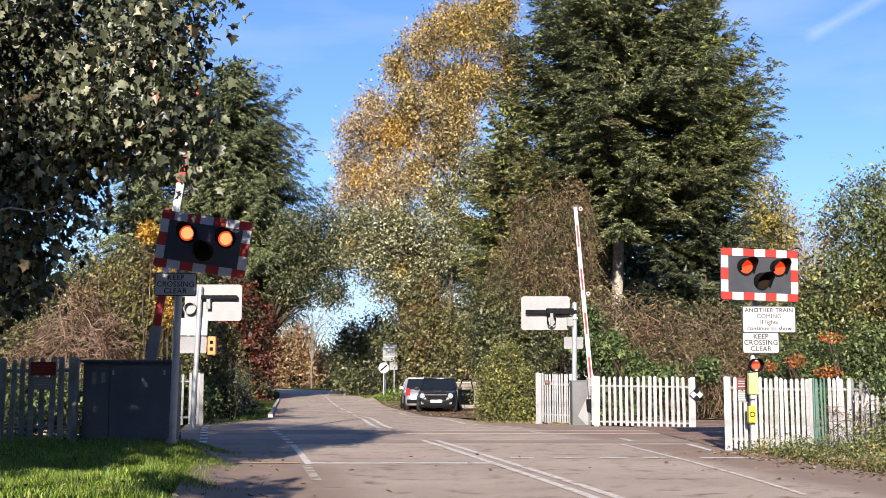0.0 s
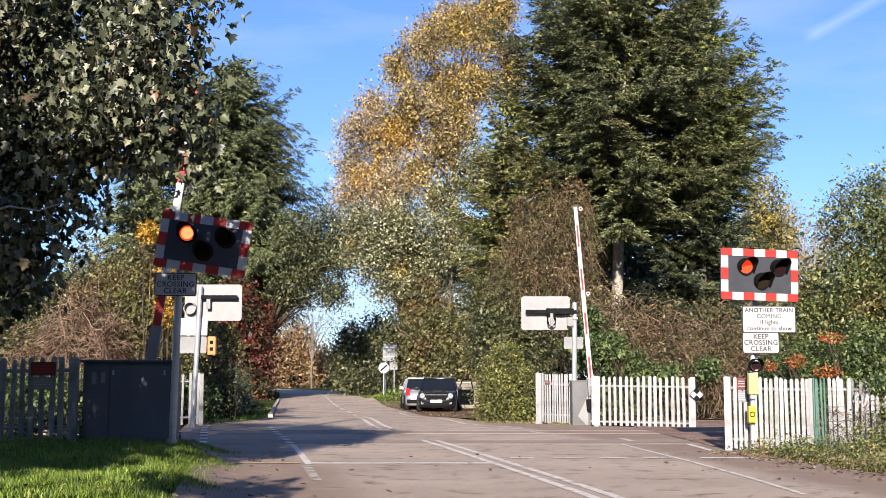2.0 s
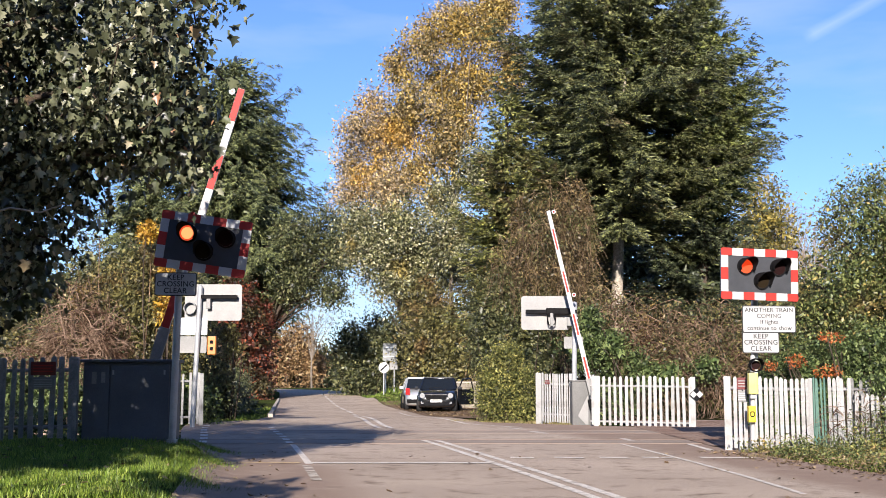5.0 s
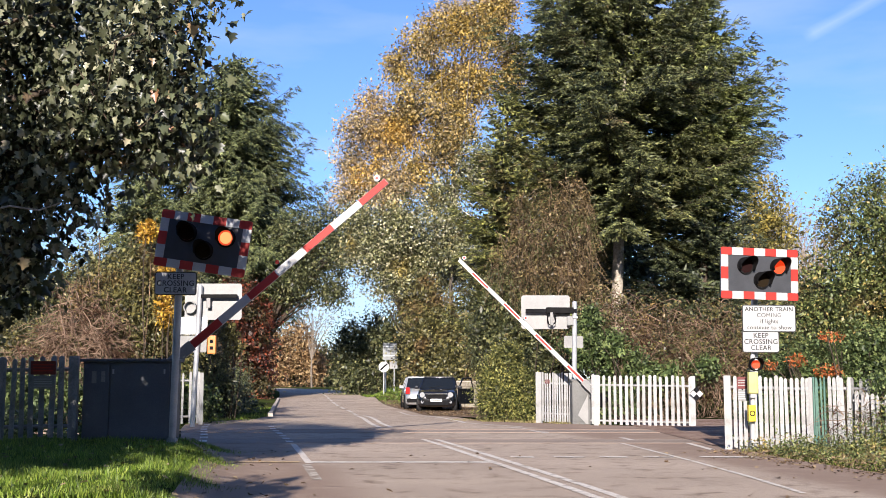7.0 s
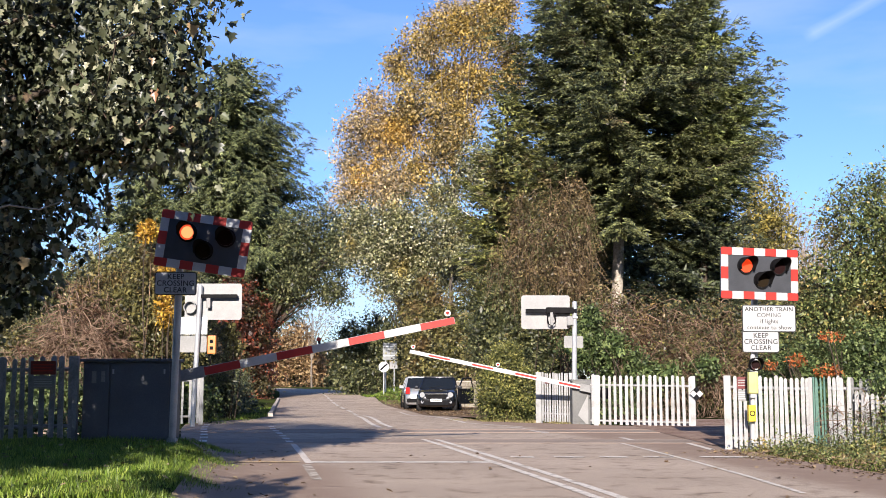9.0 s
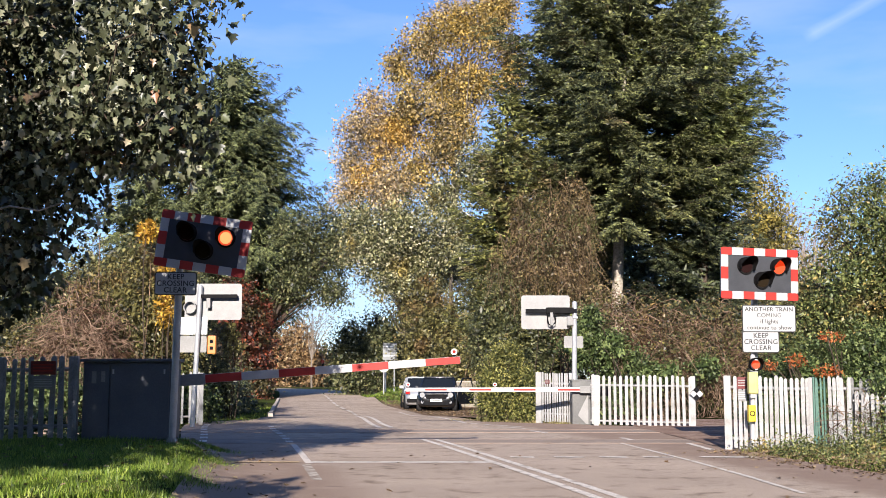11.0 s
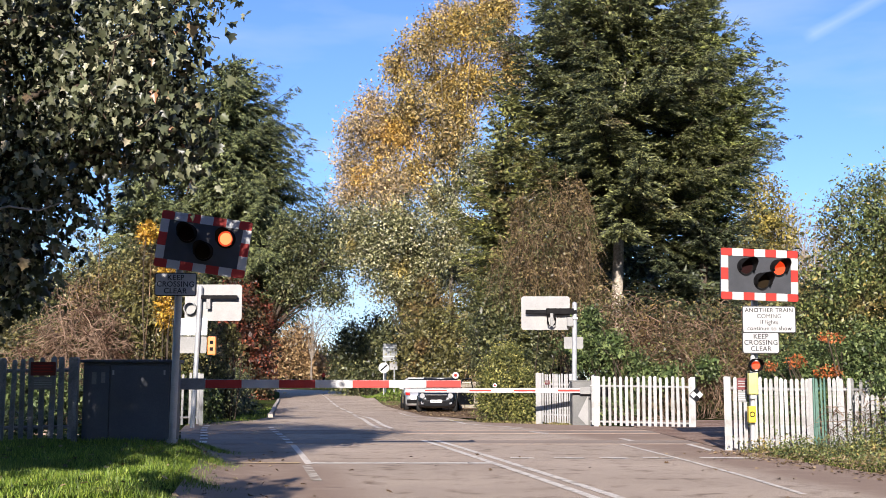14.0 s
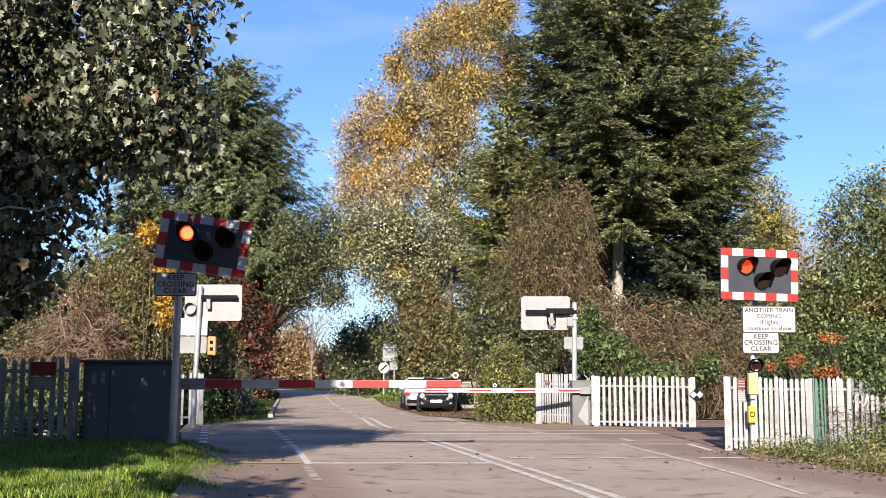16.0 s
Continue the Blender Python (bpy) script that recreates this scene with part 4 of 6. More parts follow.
shrub("dark_backing", 50, (9.5, 54.5), [(4.2, 54.6, 3.6, 2.4, 1.2, 4.4), (8.4, 54.6, 4.2, 2.9, 1.2, 4.9), (12.7, 54.6, 4.2, 2.7, 1.2, 4.9), (16.3, 54.6, 2.9, 2.6, 1.2, 3.1)], 30000, .2, M_DARKLEAF, "dark evergreen undergrowth beneath the cypresses", "undergrowth")

# bank on the far right, behind the white palings
_r = np.random.default_rng(510)
ivy_lobes = [(x, 34.5 + _r.uniform(-.2, .5), .35 + _r.uniform(0, 2.6) * (1 - .18 * (x - 4.4)), _r.uniform(.22, .62), .4, _r.uniform(.22, .6)) for x in _r.uniform(4.0, 5.9, 13)] + [(x, 34.4, 1.35 + _r.uniform(-.1, .25), .4, .3, .3) for x in (6.5, 7.6)]
shrub("ivy_bank", 51, (6.0, 34.5), ivy_lobes, 15000, .075, M_IVY, "glossy ivy covering the bank", stems=20, ragged=.5)
tangle("bramble_thicket", 52, (7.3, 35.4), [(6.4, 35.4, 1.9, 1.5, .8, 1.6), (8.2, 35.4, 1.9, 1.4, .8, 1.6), (9.8, 35.2, 1.5, 1.3, .8, 1.4), (5.2, 35.6, 2.6, .9, .8, 1.2), (11.2, 35.2, 1.4, 1.2, .8, 1.3)],
       3000, .9, .013, M_TWIG, "dry brown bramble thicket on the bank", 24000, M_HEDGE, .075)
shrub("laurel_bush", 53, (1.75, 33.6), [(1.80, 33.5, 1.05, .80, .75, 1.0), (1.48, 33.4, .7, .62, .6, .75), (2.2, 33.5, .75, .55, .6, .85), (1.8, 33.5, 1.7, .45, .45, .5)], 24000, .052, M_LAUREL, "rounded green and yellow laurel bush at the road edge", stems=24, core=.15)
broadleaf("ash_tree", 54, (9.6, 25.5), (9.4, 25.2, 3.6), .12,
          [(8.9, 24.8, 4.3, 1.0, 1.0, 1.2), (9.8, 24.8, 4.6, 1.0, 1.0, 1.2), (8.1, 24.8, 3.1, .85, .9, .9), (8.9, 24.6, 2.4, 1.0, .9, 1.0), (9.9, 24.6, 3.0, 1.1, 1.0, 1.4), (10.8, 25, 4.2, 1.1, 1.1, 1.4), (7.6, 24.9, 2.2, .7, .8, .9)],
          2700, 20, .14, .068, M_SUMAC, M_BARK, "young green ash tree with some yellowing leaves", limbs=50, twigs=120)
shrub("bramble_bank", 55, (8.4, 23.5), [(7.2, 23.6, 1.0, .9, .6, .9), (8.4, 23.6, 1.2, .9, .6, 1.0), (9.6, 23.4, 1.2, 1.0, .6, 1.1), (6.6, 24.2, .7, .6, .5, .8)], 34000, .052, M_IVY, "green bramble and fern bank behind the white palings", stems=20, core=.12)
shrub("orange_shrub", 56, (8.0, 22.9), [(7.45, 22.8, 1.95, .26, .2, .10), (6.75, 22.8, 1.5, .18, .2, .14), (7.35, 22.8, 1.3, .26, .2, .12), (6.2, 22.8, 1.4, .2, .2, .1)], 800, .045, M_ORANGE, "sprigs of bright orange leaves", stems=10, core=0)
broadleaf("yellow_tree", 57, (16.4, 60.0), (16.4, 60, 7), .15, [(16.2, 60, 9.8, 1.2, 1.3, 2.0), (16.9, 60, 8.0, 1.3, 1.3, 1.8), (15.4, 60, 7.5, 1.2, 1.2, 1.8)], 420, 22, .28, .16, M_YELLOWGREEN, M_BARK, "yellowing tree behind the cypresses", limbs=30, twigs=40)
for k, (bx, by, bh) in enumerate(((23.6, 80, 12.6), (26.0, 82, 11.4), (21.9, 78, 11.5))):
    broadleaf("bare_tree", 58 + k, (bx, by), (bx, by, bh * .7), .14, [(bx, by, bh * .85, 1.7, 1.5, 2.6)], 130, 1, .4, .15, M_FAR, M_PALETWIG, "distant bare pale tree", limbs=80, twigs=140)
shrub("far_hedge", 62, (18, 52), [(12, 50, 2.2, 3, 1.5, 2.8), (17, 51, 2.6, 3.5, 1.5, 3.0), (23, 52, 2.6, 4, 1.5, 3.2), (29, 52, 2.6, 4, 1.5, 3.2)], 8000, .36, M_HEDGE, "hedge row beyond the railway", "hedge", kind="stuff")
shrub("far_hedge", 63, (-20, 48), [(-14.5, 47, 2.4, 2.5, 1.5, 3.0), (-19, 47, 2.6, 3.5, 1.5, 3.2), (-25, 48, 2.6, 4, 1.5, 3.4)], 8000, .36, M_DARKLEAF, "dark hedge row beyond the railway", "hedge", kind="stuff")
shrub("dark_backing", 64, (-19, 92), [(-16.24, 92.4, 2.9, 2.8, 1.68, 4.2), (-20.44, 92.4, 4.02, 3.64, 1.68, 5.32), (-26.04, 91.0, 4.58, 3.92, 1.68, 5.88)], 11000, .28, M_DARKLEAF, "dark undergrowth beneath the spruces", "undergrowth")
shrub("mixed_hedge", 65, (1.6, 48.0), [(3.6, 46, 2.4, 1.6, 1.2, 3.2), (2.6, 46.5, 5.0, 1.4, 1.2, 2.4), (5.2, 47, 4.5, 2.0, 1.2, 2.8)], 14000, .15, M_DARKLEAF, "mixed evergreen growth behind the laurel", "undergrowth")


# unseen trees added on both sides and behind to cut sky fill light
def tree_row(name, seed, xs, ys, h, label):
    rng = np.random.default_rng(seed)
    lobes = [(x + rng.normal() * .8, y + rng.normal(), h * rng.uniform(.42, .55), 2.6, 2.8, h * rng.uniform(.45, .55)) for x, y in zip(xs, ys)]
    return shrub(name, seed, (float(np.mean(xs)), float(np.mean(ys))), lobes, 5500, .62, M_DARKLEAF, label, "trees", kind="stuff", stems=30)


tree_row("sky_blocking_trees", 66, [-20.0] * 11, np.linspace(-26, 16, 11), 18, "unseen row of dark trees added along the verge to block sky light")
tree_row("sky_blocking_trees", 67, [14.5] * 11, np.linspace(-26, 19, 11), 21, "unseen row of dark trees added behind the palings to block sky light")
tree_row("sky_blocking_trees", 68, np.linspace(-34, 34, 14), [-46] * 14, 11, "unseen belt of dark trees added down the lane to block sky light")
tree_row("sky_blocking_trees", 69, np.linspace(9, 40, 9), [-26] * 9, 22, "unseen stand of tall dark trees added beside the road to block sky light")
tree_row("sky_blocking_trees", 70, np.linspace(-54, -31, 8), [-24] * 8, 22, "unseen stand of tall dark trees added beyond the verge to block sky light")


# ---- painted and metal surfaces ----
M_WHITEWOOD = surface("white_painted_wood", [(0.3, (0.30, 0.29, 0.27)), (0.5, (0.44, 0.435, 0.425))], 3, 0.55, 0, 0.25, 0.3, 40, vary=.22)
M_GREYWOOD = surface("weathered_grey_wood", [(0.3, (0.17, 0.17, 0.17)), (0.65, (0.38, 0.38, 0.37))], 3, 0.8, 0, 0.35, 0.4, 40, vary=.35)
M_GREEN = surface("green_painted_wood", [(0.3, (0.05, 0.13, 0.10)), (0.7, (0.11, 0.22, 0.17))], 4, 0.6, 0, 0.3, 0.3, 40)
M_GALV = surface("galvanised_steel", [(0.3, (0.36, 0.37, 0.38)), (0.7, (0.52, 0.53, 0.54))], 5, 0.45, 0.35, 0.2, 0.1, 60)
M_GREYBOX = surface("grey_painted_steel", [(0.3, (0.075, 0.084, 0.105)), (0.7, (0.11, 0.122, 0.146))], 2, 0.45, 0, 0.2, 0.1, 50)
M_LIGHTBOX = surface("pale_grey_painted_steel", [(0.3, (0.20, 0.20, 0.195)), (0.7, (0.28, 0.275, 0.265))], 2, 0.5, 0, 0.25, 0.1, 50)
M_SIGNRED = surface("red_sign_sheeting", [(0.3, (0.36, 0.020, 0.014)), (0.7, (0.46, 0.030, 0.020))], 3, 0.65, 0, 0.15, 0.05, 60)
M_SIGNWHITE = surface("white_sign_sheeting", [(0.3, (0.42, 0.42, 0.42)), (0.7, (0.50, 0.50, 0.495))], 3, 0.4, 0, 0.12, 0.05, 60)
M_BACKWHITE = surface("pale_sign_back", [(0.3, (0.25, 0.245, 0.24)), (0.7, (0.32, 0.315, 0.305))], 3, 0.5, 0, 0.15, 0.05, 50)
M_BOARD = surface("charcoal_backboard", [(0.3, (0.045, 0.048, 0.055)), (0.7, (0.065, 0.068, 0.078))], 4, 0.4, 0, 0.15, 0.05, 60)
M_BLACK = surface("black_paint", [(0.3, (0.012, 0.012, 0.013)), (0.7, (0.022, 0.022, 0.024))], 6, 0.86, 0, 0.2, 0.05, 60)
M_HOOD = surface("hood_black", [(0.3, (0.012, 0.012, 0.013)), (0.7, (0.022, 0.021, 0.021))], 6, 0.86, 0, 0.2, 0.05, 60)
M_NOTICE = surface("dark_red_notice", [(0.3, (0.11, 0.012, 0.011)), (0.7, (0.17, 0.02, 0.018))], 4, 0.5, 0, 0.2, 0.05, 60)
M_ALARM = surface("yellow_alarm_box", [(0.3, (0.60, 0.56, 0.14)), (0.7, (0.72, 0.67, 0.22))], 4, 0.45, 0, 0.2, 0.05, 50)
M_BRIGHTYELLOW = surface("bright_yellow_box", [(0.3, (0.72, 0.50, 0.02)), (0.7, (0.82, 0.60, 0.03))], 4, 0.45, 0, 0.2, 0.05, 50)
M_ORANGEBOX = surface("orange_lamp_back", [(0.3, (0.60, 0.18, 0.03)), (0.7, (0.74, 0.27, 0.06))], 4, 0.45, 0, 0.2, 0.05, 50)
M_STONEWALL = surface("weathered_wall", [(0.3, (0.22, 0.19, 0.15)), (0.7, (0.36, 0.32, 0.26))], 2, 0.9, 0, 0.4, 0.6, 15)
M_CASE = surface("grey_machine_paint", [(0.3, (0.115, 0.115, 0.112)), (0.7, (0.17, 0.168, 0.16))], 2, 0.6, 0, 0.25, 0.1, 50)
M_SIGNBACK = surface("grey_sign_back", [(0.3, (0.19, 0.20, 0.195)), (0.7, (0.25, 0.26, 0.255))], 3, 0.5, 0, 0.2, 0.05, 50)
M_LETTER = plain("sign_letter_black", (0.02, 0.02, 0.022), 0.5)
M_LENS_DARK = plain("unlit_lens", (0.018, 0.008, 0.008), 0.3)
M_AMBER_DARK = plain("unlit_amber_lens", (0.02, 0.014, 0.008), 0.3)
for _m in (M_LENS_DARK, M_AMBER_DARK):
    _m.node_tree.nodes["Principled BSDF"].inputs["Specular IOR Level"].default_value = 0.08
M_LIT = plain("lit_lamp_core", (.3, .1, .04), 0.3, glow=(1.0, .50, .17), power=.62)
M_LITRING = plain("lit_lamp_rim", (.3, .02, .01), 0.3, glow=(1.0, .10, .03), power=.45)
M_LITSIDE = plain("lit_lamp_seen_aslant", (.4, .05, .02), 0.3, glow=(1.0, .065, .012), power=.44)
M_BOOMLAMP = plain("boom_lamp_lens", (.30, .02, .015), 0.2, coat=.5)
M_CARBLACK = plain("black_car_paint", (0.008, 0.009, 0.012), 0.22, coat=1.0)
M_CARSILVER = plain("silver_car_paint", (0.55, 0.56, 0.57), 0.3, 0.5, coat=1.0)
M_TYRE = plain("tyre_rubber", (0.018, 0.018, 0.019), 0.85)
M_RIM = plain("alloy_rim", (0.25, 0.25, 0.26), 0.35, 0.8)
M_CHROME = plain("chrome_trim", (0.75, 0.76, 0.78), 0.12, 1.0)
M_CARGLASS = plain("car_glass", (0.008, 0.010, 0.012), 0.05, coat=.2)
M_LAMPGLASS = plain("headlamp_glass", (0.26, 0.265, 0.27), 0.3, coat=.3)
M_TAIL = plain("tail_lamp_red", (0.45, 0.02, 0.02), 0.15, coat=1.0)
M_PLATE = plain("number_plate_white", (0.72, 0.72, 0.70), 0.4)
M_DOORTRIM = plain("door_lining", (0.22, 0.22, 0.215), 0.8)


def lettering(text, height):
    """Text in the built-in font, centred, in the x-z plane and facing -y: one thin mesh a letter."""
    cu = bpy.data.curves.new("letter", "FONT")
    cu.body, cu.size, cu.align_x, cu.align_y, cu.extrude = text, height * 1.42, "CENTER", "CENTER", 0.002
    cu.offset, cu.space_character = 0.0 if "M" in text else height * .018, 1.08
    ob = bpy.data.objects.new("letter", cu)
    whole = bpy.data.meshes.new_from_object(ob)
    bpy.data.objects.remove(ob)
    whole.transform(Matrix.Rotation(radians(90), 4, "X"))
    bm = bmesh.new()
    bm.from_mesh(whole)
    islands, seen = [], set()
    for v in bm.verts:
        if v in seen:
            continue
        heap, isle = [v], []
        seen.add(v)
        while heap:
            w = heap.pop()
            isle.append(w)
            for e in w.link_edges:
                o = e.other_vert(w)
                if o not in seen:
                    seen.add(o)
                    heap.append(o)
        islands.append((min(w.co.x for w in isle), max(w.co.x for w in isle), isle))
    groups = []
    for x0, x1, isle in sorted(islands, key=lambda g: g[0]):
        if groups and x0 < groups[-1][0] - .15 * height:
            groups[-1] = (max(groups[-1][0], x1), groups[-1][1] + isle)
        else:
            groups.append((x1, isle))
    letters = []
    for _, isle in groups:
        number = {w: k for k, w in enumerate(isle)}
        me = bpy.data.meshes.new("letter")
        me.from_pydata([w.co[:] for w in isle], [], [[number[w] for w in f.verts] for f in bm.faces if f.verts[0] in number])
        me.materials.append(M_LETTER)
        letters.append(me)
    bm.free()
    return letters


def plate_bm(w, h, d=.012, r=.035, seg=4, bm=None, y=0.0):
    """A sheet with rounded corners in the x-z plane; its front faces -y."""
    made = bm or bmesh.new()
    pts = []
    for cx, cz, a0 in ((w / 2 - r, h / 2 - r, 0), (-w / 2 + r, h / 2 - r, 90), (-w / 2 + r, -h / 2 + r, 180), (w / 2 - r, -h / 2 + r, 270)):
        for k in range(seg + 1):
            a = radians(a0 + 90 * k / seg)
            pts.append((cx + r * math.cos(a), cz + r * math.sin(a)))
    f = [made.verts.new((x, y - d / 2, z)) for x, z in pts]
    b = [made.verts.new((x, y + d / 2, z)) for x, z in pts]
    made.faces.new(f)
    made.faces.new(b[::-1])
    n = len(pts)
    for i in range(n):
        made.faces.new((f[i], b[i], b[(i + 1) % n], f[(i + 1) % n]))
    bmesh.ops.recalc_face_normals(made, faces=made.faces[:])
    return made


def text_sign(parent, at, w, h, lines, label, letter=.075, ground=None):
    sign = part("sign_plate", plate_bm(w, h), M_LETTER, parent, label, at)
    part("sign_face", plate_bm(w - .03, h - .03, .006, .025), ground or M_SIGNWHITE, sign, "", pose(0, -.008, 0))
    pitch = (h - .05) / len(lines)
    for k, (line, size) in enumerate(lines):
        for me in lettering(line, size):
            child("letter", me, sign, "", pose(0, -.0125, h / 2 - .025 - pitch * (k + .5)))
    return sign


def hood_bm(r=.135, depth=.32, arc=240):
    """A lamp hood: a curved sheet, longer above than at its sides."""
    made = bmesh.new()
    n, t = 20, .006
    rings = []
    for k in range(n + 1):
        a = radians(90 - arc / 2 + arc * k / n)
        reach = depth * (.42 + .58 * max(0.0, math.sin(a)) ** .8)
        c, s = math.cos(a), math.sin(a)
        rings.append([made.verts.new((q * c, y, q * s)) for q, y in ((r, 0), (r, -reach), (r - t, -reach), (r - t, 0))])
    for p, q in zip(rings, rings[1:]):
        for i in range(4):
            made.faces.new((p[i], p[(i + 1) % 4], q[(i + 1) % 4], q[i]))
    bmesh.ops.recalc_face_normals(made, faces=made.faces[:])
    return made


def disc_bm(r, d, y0, sides=32, inner=0.0):
    made = bmesh.new()
    a = [2 * math.pi * k / sides for k in range(sides)]
    rows = [[made.verts.new((q * math.cos(t), y, q * math.sin(t))) for t in a] for q, y in ((r, y0), (r, y0 + d))]
    if inner:
        rows += [[made.verts.new((inner * math.cos(t), y, inner * math.sin(t))) for t in a] for y in (y0 + d, y0)]
        for p, q in zip(rows, rows[1:] + rows[:1]):
            for i in range(sides):
                made.faces.new((p[i], p[(i + 1) % sides], q[(i + 1) % sides], q[i]))
    else:
        for i in range(sides):
            made.faces.new((rows[0][i], rows[1][i], rows[1][(i + 1) % sides], rows[0][(i + 1) % sides]))
        made.faces.new(rows[0])
        made.faces.new(rows[1][::-1])
    bmesh.ops.recalc_face_normals(made, faces=made.faces[:])
    return made


def turning_lens(parent, at, r, core, rim):
    """A lens that turns about its upright axis: one face glows, the other is dark."""
    bm = disc_bm(r, .014, -.007)
    me = bpy.data.meshes.new("lamp_lens")
    for f in bm.faces:
        f.material_index = 0 if f.normal.y < -.5 else 1
    face = [f for f in bm.faces if f.normal.y < -.5]
    inner = bmesh.ops.inset_region(bm, faces=face, thickness=r * .22)
    for f in inner["faces"]:
        f.material_index = 2
    bm.to_mesh(me)
    bm.free()
    for m in (core, M_LENS_DARK, rim):
        me.materials.append(m)
    lens = child("lamp_lens", me, parent, "signal lamp lens with a glowing face")
    lens.matrix_basis = at
    return lens


HEAD_W, HEAD_H, EDGE = 1.36, .84, .125


def signal_head(parent, at, core, rim):
    """Charcoal board with a red and white border, two red lamps and an amber one below."""
    board = part("backboard", plate_bm(HEAD_W, HEAD_H, .03, .06), M_BOARD, parent, "charcoal backboard", at)
    nx, nz = 7, 5
    wx, hz = HEAD_W / nx, HEAD_H / nz
    top = bpy.data.meshes.new("border_tile")
    bm = box_bm(-wx / 2, -.006, -EDGE / 2, wx / 2, .006, EDGE / 2)
    bm.to_mesh(top), bm.free()
    sidem = bpy.data.meshes.new("border_tile")
    bm = box_bm(-EDGE / 2, -.006, -(HEAD_H - 2 * EDGE) / 6, EDGE / 2, .006, (HEAD_H - 2 * EDGE) / 6)
    bm.to_mesh(sidem), bm.free()
    corner = bpy.data.meshes.new("border_tile")
    bm = plate_bm(wx, EDGE, .012, .03)
    bm.to_mesh(corner), bm.free()
    copies = {}
    for me, tag in ((top, "t"), (sidem, "s"), (corner, "c")):
        for col, mat in (("r", M_SIGNRED), ("w", M_SIGNWHITE)):
            c = me.copy()
            c.materials.append(mat)
            copies[tag + col] = c
    for i in range(nx):
        for z in (HEAD_H / 2 - EDGE / 2, -HEAD_H / 2 + EDGE / 2):
            kind = "c" if i in (0, nx - 1) else "t"
            child("border_tile", copies[kind + ("r" if i % 2 == 0 else "w")], board, "", pose(-HEAD_W / 2 + wx * (i + .5), -.022, z))
    sh = (HEAD_H - 2 * EDGE) / 3
    for j in range(3):
        for x in (HEAD_W / 2 - EDGE / 2, -HEAD_W / 2 + EDGE / 2):
            child("border_tile", copies["s" + ("w" if j % 2 == 0 else "r")], board, "", pose(x, -.022, -HEAD_H / 2 + EDGE + sh * (j + .5)))
    lenses = []
    for x, z, kind in ((-.255, .125, "red"), (.325, .125, "red"), (.03, -.105, "amber")):
        local = at @ pose(x, -.02, z)
        part("lamp_collar", disc_bm(.14, .03, -.03, inner=.118), M_HOOD, parent, "", local)
        part("hood", hood_bm(), M_HOOD, parent, "black lamp hood", local)
        part("lamp_case", box_bm(-.14, .03, -.14, .14, .22, .14, .02), M_BLACK, parent, "", local)
        if kind == "red":
            lenses.append(turning_lens(parent, local @ pose(0, -.025, 0), .114, core, rim))
        else:
            part("amber_lens", disc_bm(.114, .014, -.032), M_AMBER_DARK, parent, "unlit amber lens", local)
    return lenses


def pole_of(parent, p0, p1, r, mat=None, label=""):
    bm = rod_bm(p0, p1, r)
    bmesh.ops.create_uvsphere(bm, u_segments=12, v_segments=6, radius=r * 1.02, matrix=Matrix.Translation(p1))
    return part("pole", bm, mat or M_GALV, parent, label, smooth=False)


LENSES = {}


def near_left_signal():
    x, y = -3.95, 17.5
    z = ground_z(x, y) - .05
    root = empty("crossing_signal", pose(x, y, z), "level crossing warning signal on a steel pole, its board tilted", "signal", "near signals")
    pole_of(root, (0, 0, 0), (.06, 0, 3.0), .054)
    part("base_collar", rod_bm((0, 0, 0), (0, 0, .09), .08), M_GALV, root)
    part("bracket", box_bm(-.05, -.02, 2.72, .50, .06, 2.80, .01), M_GALV, root)
    head = pose(.42, -.12, 3.13 - z, 0, 8.5, -2)
    LENSES["near_left"] = signal_head(root, head, M_LIT, M_LITRING)
    text_sign(root, pose(.02, -.10, 2.54 - z, 0, .8, -4), .63, .345, [("KEEP", .078), ("CROSSING", .078), ("CLEAR", .078)], "white plate that reads keep crossing clear")


def near_right_signal():
    x, y = 5.22, 19.62
    z = ground_z(x, y) - .03
    root = empty("crossing_signal", pose(x, y, z), "level crossing warning signal with two white text plates", "signal", "near signals")
    pole_of(root, (-.13, 0, 0), (-.05, 0, 3.0), .055, M_SIGNWHITE)
    part("base_collar", rod_bm((-.13, 0, 0), (-.13, 0, .1), .09), M_GALV, root)
    LENSES["near_right"] = signal_head(root, pose(-.05, -.28, 2.85 - z, 0, 1.2, 12), M_LITSIDE, M_LITSIDE)
    part("bracket", box_bm(-.06, -.27, 2.80, .06, 0, 2.88, .01), M_GALV, root)
    text_sign(root, pose(.10, -.24, 2.125 - z, 0, 0, 5), .90, .445,
              [("ANOTHER TRAIN", .068), ("COMING", .068), ("if lights", .068), ("continue to show", .068)], "white plate warning of another train")
    text_sign(root, pose(-.045, -.24, 1.745 - z, 0, 0, 5), .62, .35, [("KEEP", .078), ("CROSSING", .078), ("CLEAR", .078)], "white plate that reads keep crossing clear")
    part("plate_strut", box_bm(-.03, -.23, 1.6, .03, -.05, 2.3, .005), M_GALV, root)


